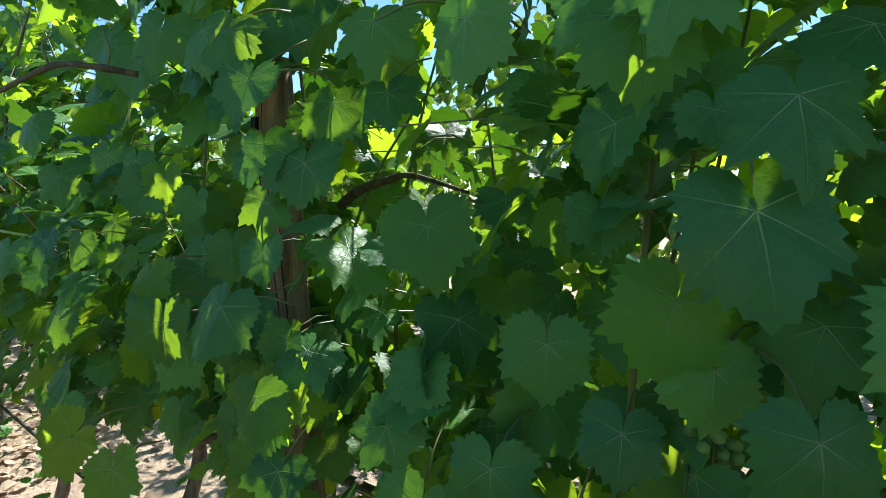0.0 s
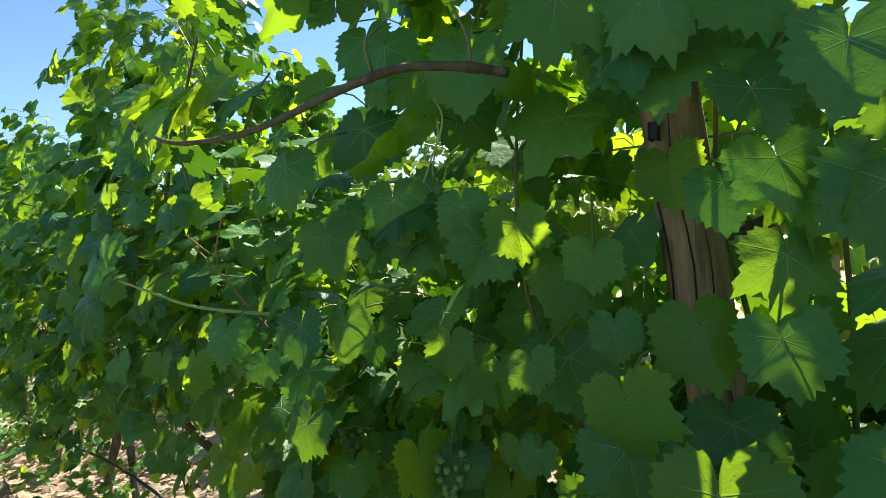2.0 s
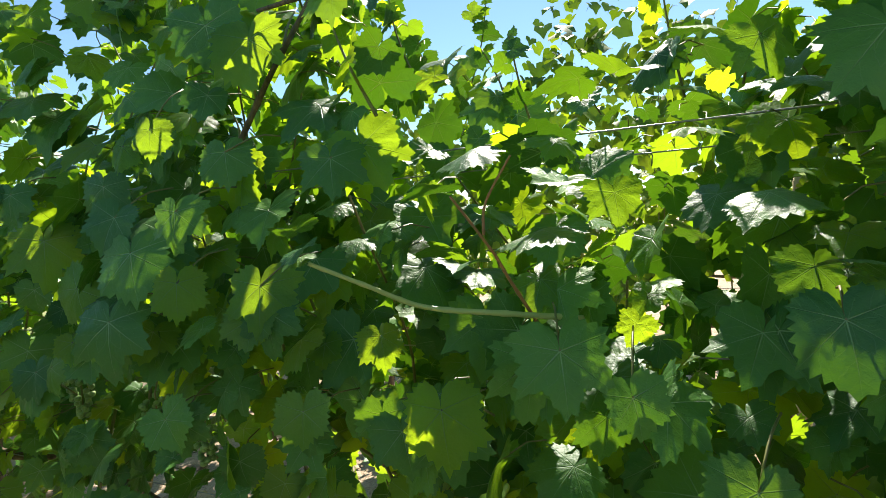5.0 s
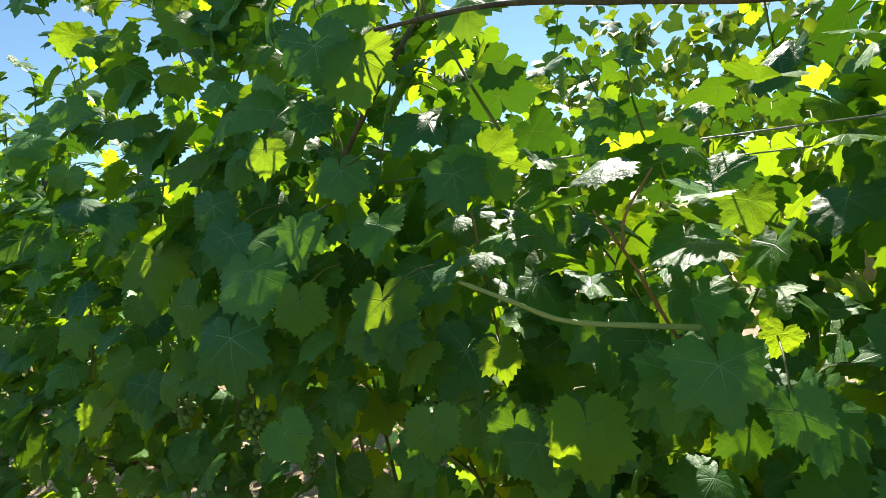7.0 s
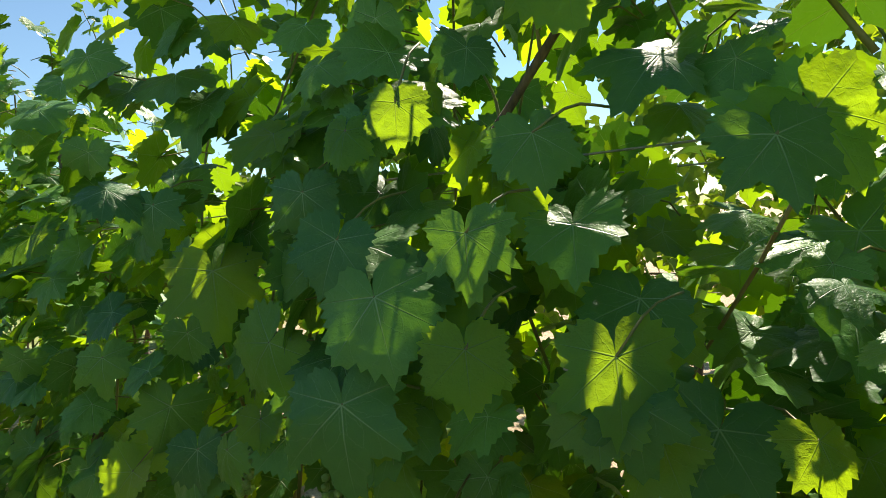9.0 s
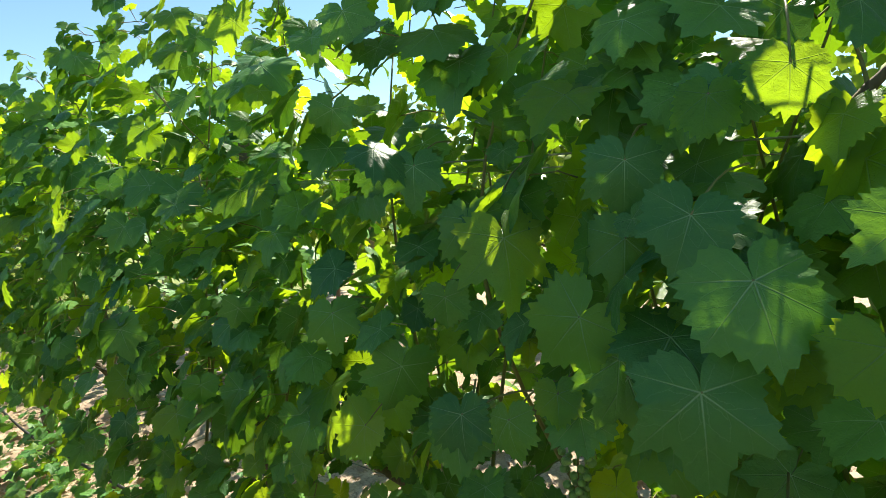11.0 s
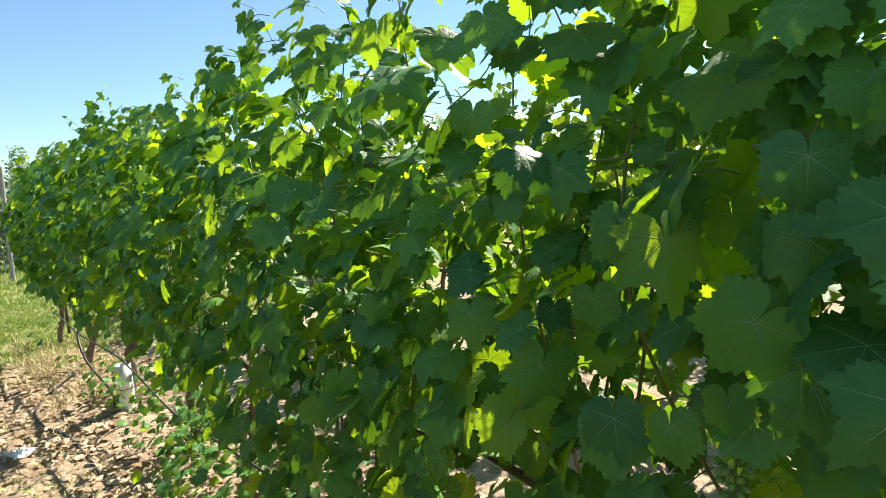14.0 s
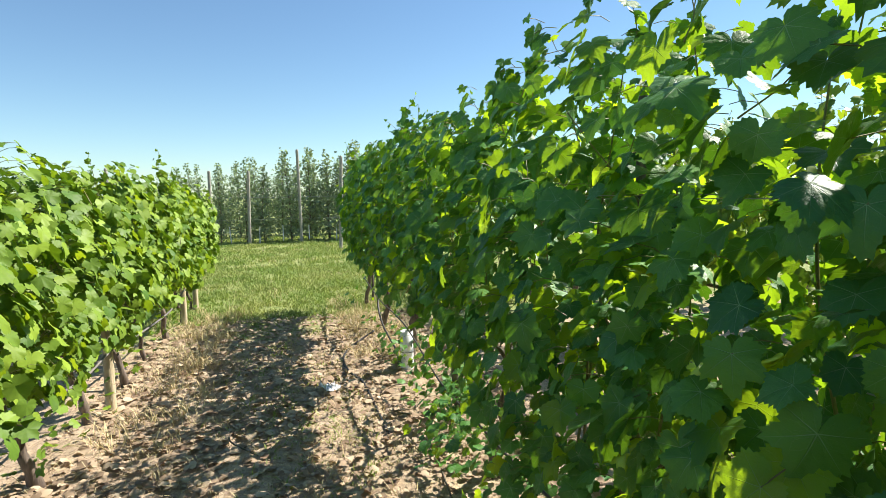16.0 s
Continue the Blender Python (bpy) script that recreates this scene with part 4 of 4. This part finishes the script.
def apple_tree(seed, height):
    rng = np.random.default_rng(seed)
    tree = thing("apple_tree", (0, 0, 0), "slender grey-green apple tree trained tall in an orchard row", "tree", "orchard trees")
    g = Geo()
    run = smooth_path(((0, 0, -.05), (rng.normal(0, .03), rng.normal(0, .03), height * .4), (rng.normal(0, .05), rng.normal(0, .05), height * .93)), 14)
    g.tube(run, np.linspace(.035, .006, 14), 7)
    part("trunk", g.mesh("trunk"), M_TRUNK, tree)
    spots = []
    for k in range(26):
        g = Geo()
        f = 0.09 + 0.86 * k / 26
        foot = run[int(f * 13)]
        a, reach = k * 2.4 + rng.normal(0, .3), (0.62 - 0.44 * f) * rng.uniform(.6, 1.2)
        end = foot + np.array((math.cos(a) * reach, math.sin(a) * reach, rng.uniform(.05, .35) + (0.25 if f > .8 else 0)))
        limb = smooth_path((foot, (foot + end) / 2 + (0, 0, .05), end), 7)
        g.tube(limb, np.linspace(.010, .003, 7), 5)
        part("limb", g.mesh("limb"), M_TRUNK, tree)
        for s in np.linspace(.25, 1, 6):
            spots.append((foot + (end - foot) * s, 0.12))
    for k in range(8):
        spots.append((run[-1] + (rng.normal(0, .04), rng.normal(0, .04), 0.06 * k), 0.05))
    place = np.concatenate([c + rng.normal(0, r, (7, 3)) for c, r in spots])
    n = rng.normal(0, .6, (len(place), 3)) + (0, 0, .5)
    g = Geo()
    scatter(g, SMALL_LEAF, place, turns(n, rng.normal(0, 1, (len(place), 3))), rng.uniform(.08, .135, len(place)), rng)
    tagged(part("crown", g.mesh("crown"), M_APPLE_LEAF, tree, "loose grey-green small leaves"), kind="stuff")
    return tree


rng = np.random.default_rng(5)
KINDS = [apple_tree(400 + i, h) for i, h in enumerate((2.8, 3.05, 3.3, 2.6))]
spots = [(x + rng.normal(0, .08), y + rng.normal(0, .12)) for x in (-22.7, -26.2, -29.8) for y in np.arange(-9.0 if x > -25 else -13, 9 if x > -25 else 11, 0.74)]
for k, (x, y) in enumerate(spots):
    m = pose(x, y, 0, rng.normal(0, 1.5), rng.normal(0, 1.5), rng.uniform(0, 360)) @ Matrix.Scale(float(rng.uniform(.9, 1.1)), 4)
    if k < len(KINDS):
        KINDS[k].matrix_basis = pose(x, y, 0, 0, 0, 40 * k) @ Matrix.Scale(0.74, 4)
    else:
        made = copy_thing(KINDS[int(rng.integers(len(KINDS)))], m)
        made.scale = Vector((1, 1, 1)) * float(np.clip(1.0 + 0.06 * y, 0.80, 1.14) * rng.uniform(.92, 1.08))
for k, y in enumerate(np.arange(-7.0, 5.5, 0.85)):
    g = Geo()
    block(g, (-.012, -.012, 0), (.012, .012, 0.62))
    stake = part("tree_stake", g.mesh("tree_stake", smooth=False), M_PAPER, at=pose(-22.45 + rng.normal(0, .05), float(y) + rng.normal(0, .1), -0.02, rng.normal(0, 3), rng.normal(0, 3), rng.uniform(0, 90)))
    tagged(stake, "short pale stake at the foot of an apple tree", "stake", "orchard stakes")


# ---- loose things on the ground ----
def grow_tube():
    at = (-7.2, 1.0, 0)
    tube_thing = thing("grow_tube", at, "white plastic grow tube round a young vine trunk", "plant tube")
    g = Geo()
    r, h, k = 0.066, 0.36, 20
    a = np.arange(k) * 2 * np.pi / k
    rows = [(r, -.01), (r * 1.02, .1), (r, .2), (r * 1.01, h), (r * .9, h), (r * .9, .0)]
    v = np.concatenate([np.stack((rr * np.cos(a), rr * np.sin(a) * .9, np.full(k, z)), 1) for rr, z in rows])
    t = []
    for i in range(len(rows) - 1):
        for j in range(k):
            p, q = i * k + j, i * k + (j + 1) % k
            t += [(p, q, q + k), (p, q + k, p + k)]
    g.add(v, t)
    part("sleeve", g.mesh("sleeve"), M_TUBE, tube_thing)
    g = Geo()
    g.tube([(r * 1.03 * math.cos(b), r * .94 * math.sin(b), .17) for b in np.linspace(0, 2 * np.pi, 24)], .003, 5)
    part("tie", g.mesh("tie"), M_HOSE, tube_thing, "dark tie round the sleeve")


grow_tube()


def crumpled_paper(at, size, seed):
    rng = np.random.default_rng(seed)
    k = 9
    gx, gy = np.meshgrid(np.linspace(-1, 1, k), np.linspace(-.8, .8, k), indexing="ij")
    z = 0.25 + abs(rng.normal(0, .28, gx.shape)) * (1.2 - gx ** 2 * .6)
    v = np.stack((gx + rng.normal(0, .12, gx.shape), gy + rng.normal(0, .12, gx.shape), z), 2).reshape(-1, 3) * size
    t = [q for i in range(k - 1) for j in range(k - 1) for q in ((i * k + j, (i + 1) * k + j, (i + 1) * k + j + 1), (i * k + j, (i + 1) * k + j + 1, i * k + j + 1))]
    g = Geo()
    g.add(v, t)
    ob = part("crumpled_paper", g.mesh("crumpled_paper", smooth=False), M_PAPER, at=Matrix.Translation(at))
    ob.matrix_basis = pose(*at, 0, 0, 30)
    tagged(ob, "crumpled scrap of white paper on the dry soil", "litter")


crumpled_paper((-6.84, 0.27, -0.005), 0.08, 3)
strung("irrigation_pipe", ((-8.35, .86, .10), (-8.25, .66, .012), (-7.9, .5, .010), (-7.55, .44, .010), (-7.2, .48, .012), (-6.95, .55, .010), (-6.55, .57, .012), (-6.2, .58, .008), (-5.85, .59, .006)),
       0.011, M_HOSE, "loose black pipe curling over the dry soil", "hose")
strung("irrigation_pipe", ((-8.45, 1.0, .62), (-8.40, .92, .42), (-8.1, .92, .22), (-7.6, .97, .07), (-7.25, .93, .02)), 0.011, M_HOSE, "black pipe hanging down beside a vine trunk", "hose")


def blades(name, place, tall, wide, material, label, category, seed, spread=0.5):
    rng = np.random.default_rng(seed)
    c = len(place)
    a = rng.uniform(0, 2 * np.pi, c)
    h = tall * rng.uniform(.5, 1.2, c)
    side = np.stack((np.cos(a), np.sin(a), np.zeros(c)), 1) * (wide * rng.uniform(.6, 1.3, c))[:, None]
    bend = rng.normal(0, spread, (c, 2)) * h[:, None]
    mid = place + np.column_stack((bend * .35, h * .62))
    tip = place + np.column_stack((bend, h * rng.uniform(.75, 1, c)))
    v = np.stack((place - side, place + side, mid - side * .7, mid + side * .7, tip), 1).reshape(-1, 3)
    t = np.array(((0, 1, 3), (0, 3, 2), (2, 3, 4)))[None] + (np.arange(c) * 5)[:, None, None]
    g = Geo()
    g.add(v, t.reshape(-1, 3), np.tile(np.array(((0, 0), (.1, 0), (0, .3), (.1, .3), (.05, .6))), (c, 1)))
    return tagged(part(name, g.mesh(name), material), label, category, kind="stuff")


def patchy(rng, c, x0, x1, y0, y1, clump=0.16, each=14):
    k = max(1, c // each)
    cx, cy = rng.uniform(x0, x1, k), rng.uniform(y0, y1, k)
    n = k * each
    return np.stack((np.repeat(cx, each) + rng.normal(0, clump, n), np.repeat(cy, each) + rng.normal(0, clump, n), np.full(n, -0.012)), 1)


rng = np.random.default_rng(11)
near_turf = patchy(rng, 56000, -15.5, -9.7, -3.6, 3.6, .085, 26)
keep = near_turf[:, 0] + wave(near_turf[:, 1], (.25, 2.1, 0), (.2, 5.3, 1)) < -9.55
blades("grass", near_turf[keep], 0.075, 0.006, M_GRASS, "short mown green grass past the ends of the rows", "grass", 1, 0.7)
blades("grass", patchy(rng, 44000, -25, -15.3, -6, 5.5, .13, 30), 0.10, 0.010, M_GRASS, "short mown green grass before the orchard", "grass", 2)
blades("grass", patchy(rng, 9000, -22, -10.2, -4, 4, .05, 30), 0.13, 0.006, M_GRASS, "taller tufts in the mown grass", "grass", 12, 0.6)
blades("dry_grass", patchy(rng, 7000, -21, -9.8, -4, 4, .22, 60), 0.07, 0.005, M_STRAW, "dry straw patches in the mown grass", "dry grass", 13, 0.8)
edge = patchy(rng, 1700, -10.6, -6.0, -1.35, -0.72, .06, 26)
blades("dry_grass", edge, 0.13, 0.004, M_STRAW, "tufts of bleached dry grass along the sunlit row", "dry grass", 3, 0.7)
edge = patchy(rng, 2000, -10.8, -7.6, .55, 1.3, .06, 24)
blades("dry_grass", edge, 0.12, 0.004, M_STRAW, "tufts of bleached dry grass at the foot of the vines", "dry grass", 4, 0.7)
thin = patchy(rng, 2600, -10, -4.3, -1.0, 0.7, .04, 14)
blades("dry_grass", thin, 0.06, 0.003, M_STRAW, "thin dry grass on the bare path", "dry grass", 5, 0.9)
weeds = patchy(rng, 1900, -9.6, -4.6, -0.6, 0.45, .06, 20)
blades("weeds", weeds, 0.05, 0.005, M_GRASS, "sparse low green weeds on the path", "weeds", 6, 0.9)


def litter(name, c, box, sizes, kinds, material, label, category, seed, lift=0.010, flat=0.22):
    rng = np.random.default_rng(seed)
    place = np.stack((rng.uniform(box[0], box[1], c), rng.uniform(box[2], box[3], c), np.full(c, lift) + rng.uniform(0, .012, c)), 1)
    n = rng.normal(0, flat, (c, 3)) + (0, 0, 1)
    g = Geo()
    scatter(g, kinds, place, turns(n, rng.normal(0, 1, (c, 3))), rng.uniform(*sizes, c), rng)
    return tagged(part(name, g.mesh(name), material), label, category, kind="stuff")


CURLED = [leaf_template(16, (LOBES, DEEP)[i % 2], 110 + i, (), 1.1) for i in range(6)]
litter("fallen_leaves", 7500, (-9.8, -3.2, -1.6, 1.6), (.02, .085), CURLED, M_DRY_LEAF, "curled brown fallen leaves on dry soil", "leaf litter", 21)
litter("fallen_leaves", 700, (-7, 1.5, 1.4, 3.6), (.05, .11), CURLED, M_DRY_LEAF, "curled brown fallen leaves behind the row", "leaf litter", 22)
litter("dry_straw", 8000, (-10, -3.5, -1.7, 1.7), (.03, .09), [(np.array(((-.02, 0, 0), (.02, 0, 0), (.015, 1, .05), (-.015, 1, .05))), np.array(((0, 1, 2), (0, 2, 3))), np.zeros((4, 2)))],
       M_STRAW, "scattered bits of straw and cut stalks", "straw", 23, 0.006, 0.2)


def clods():
    rng = np.random.default_rng(29)
    ico = bmesh.new()
    bmesh.ops.create_icosphere(ico, subdivisions=1, radius=1.0)
    v = np.array([p.co[:] for p in ico.verts])
    t = np.array([[q.index for q in f.verts] for f in ico.faces])
    ico.free()
    g = Geo()
    for _ in range(1900):
        c = (rng.uniform(-10, 1), rng.uniform(-1.7, 3.2), 0.0)
        r = rng.gamma(1.6, .004) + .003
        g.add(v * r * rng.uniform(.6, 1.3, (len(v), 1)) * (1.2, 1, .7) + c, t)
    tagged(part("soil_clods", g.mesh("soil_clods", smooth=False), M_STONE), "small pale clods of dry soil", "soil", kind="stuff")


clods()


def fallen_cane(points, seed):
    g = Geo()
    g.tube(smooth_path(points, 24), np.linspace(.007, .004, 24), 6)
    tagged(part("pruned_cane", g.mesh("pruned_cane"), M_CANE), "thin pruned cane lying on the soil", "cane", "pruned canes")


for k in range(16):
    rng = np.random.default_rng(500 + k)
    p = np.array((rng.uniform(-9.5, -4.5), rng.choice((-1.25, 0.75, .95, -.3)) + rng.normal(0, .12), .012))
    w = np.array((rng.uniform(-.5, .5), rng.normal(0, .15), 0))
    fallen_cane((p, p + w * .5 + (0, rng.normal(0, .05), .02), p + w), k)
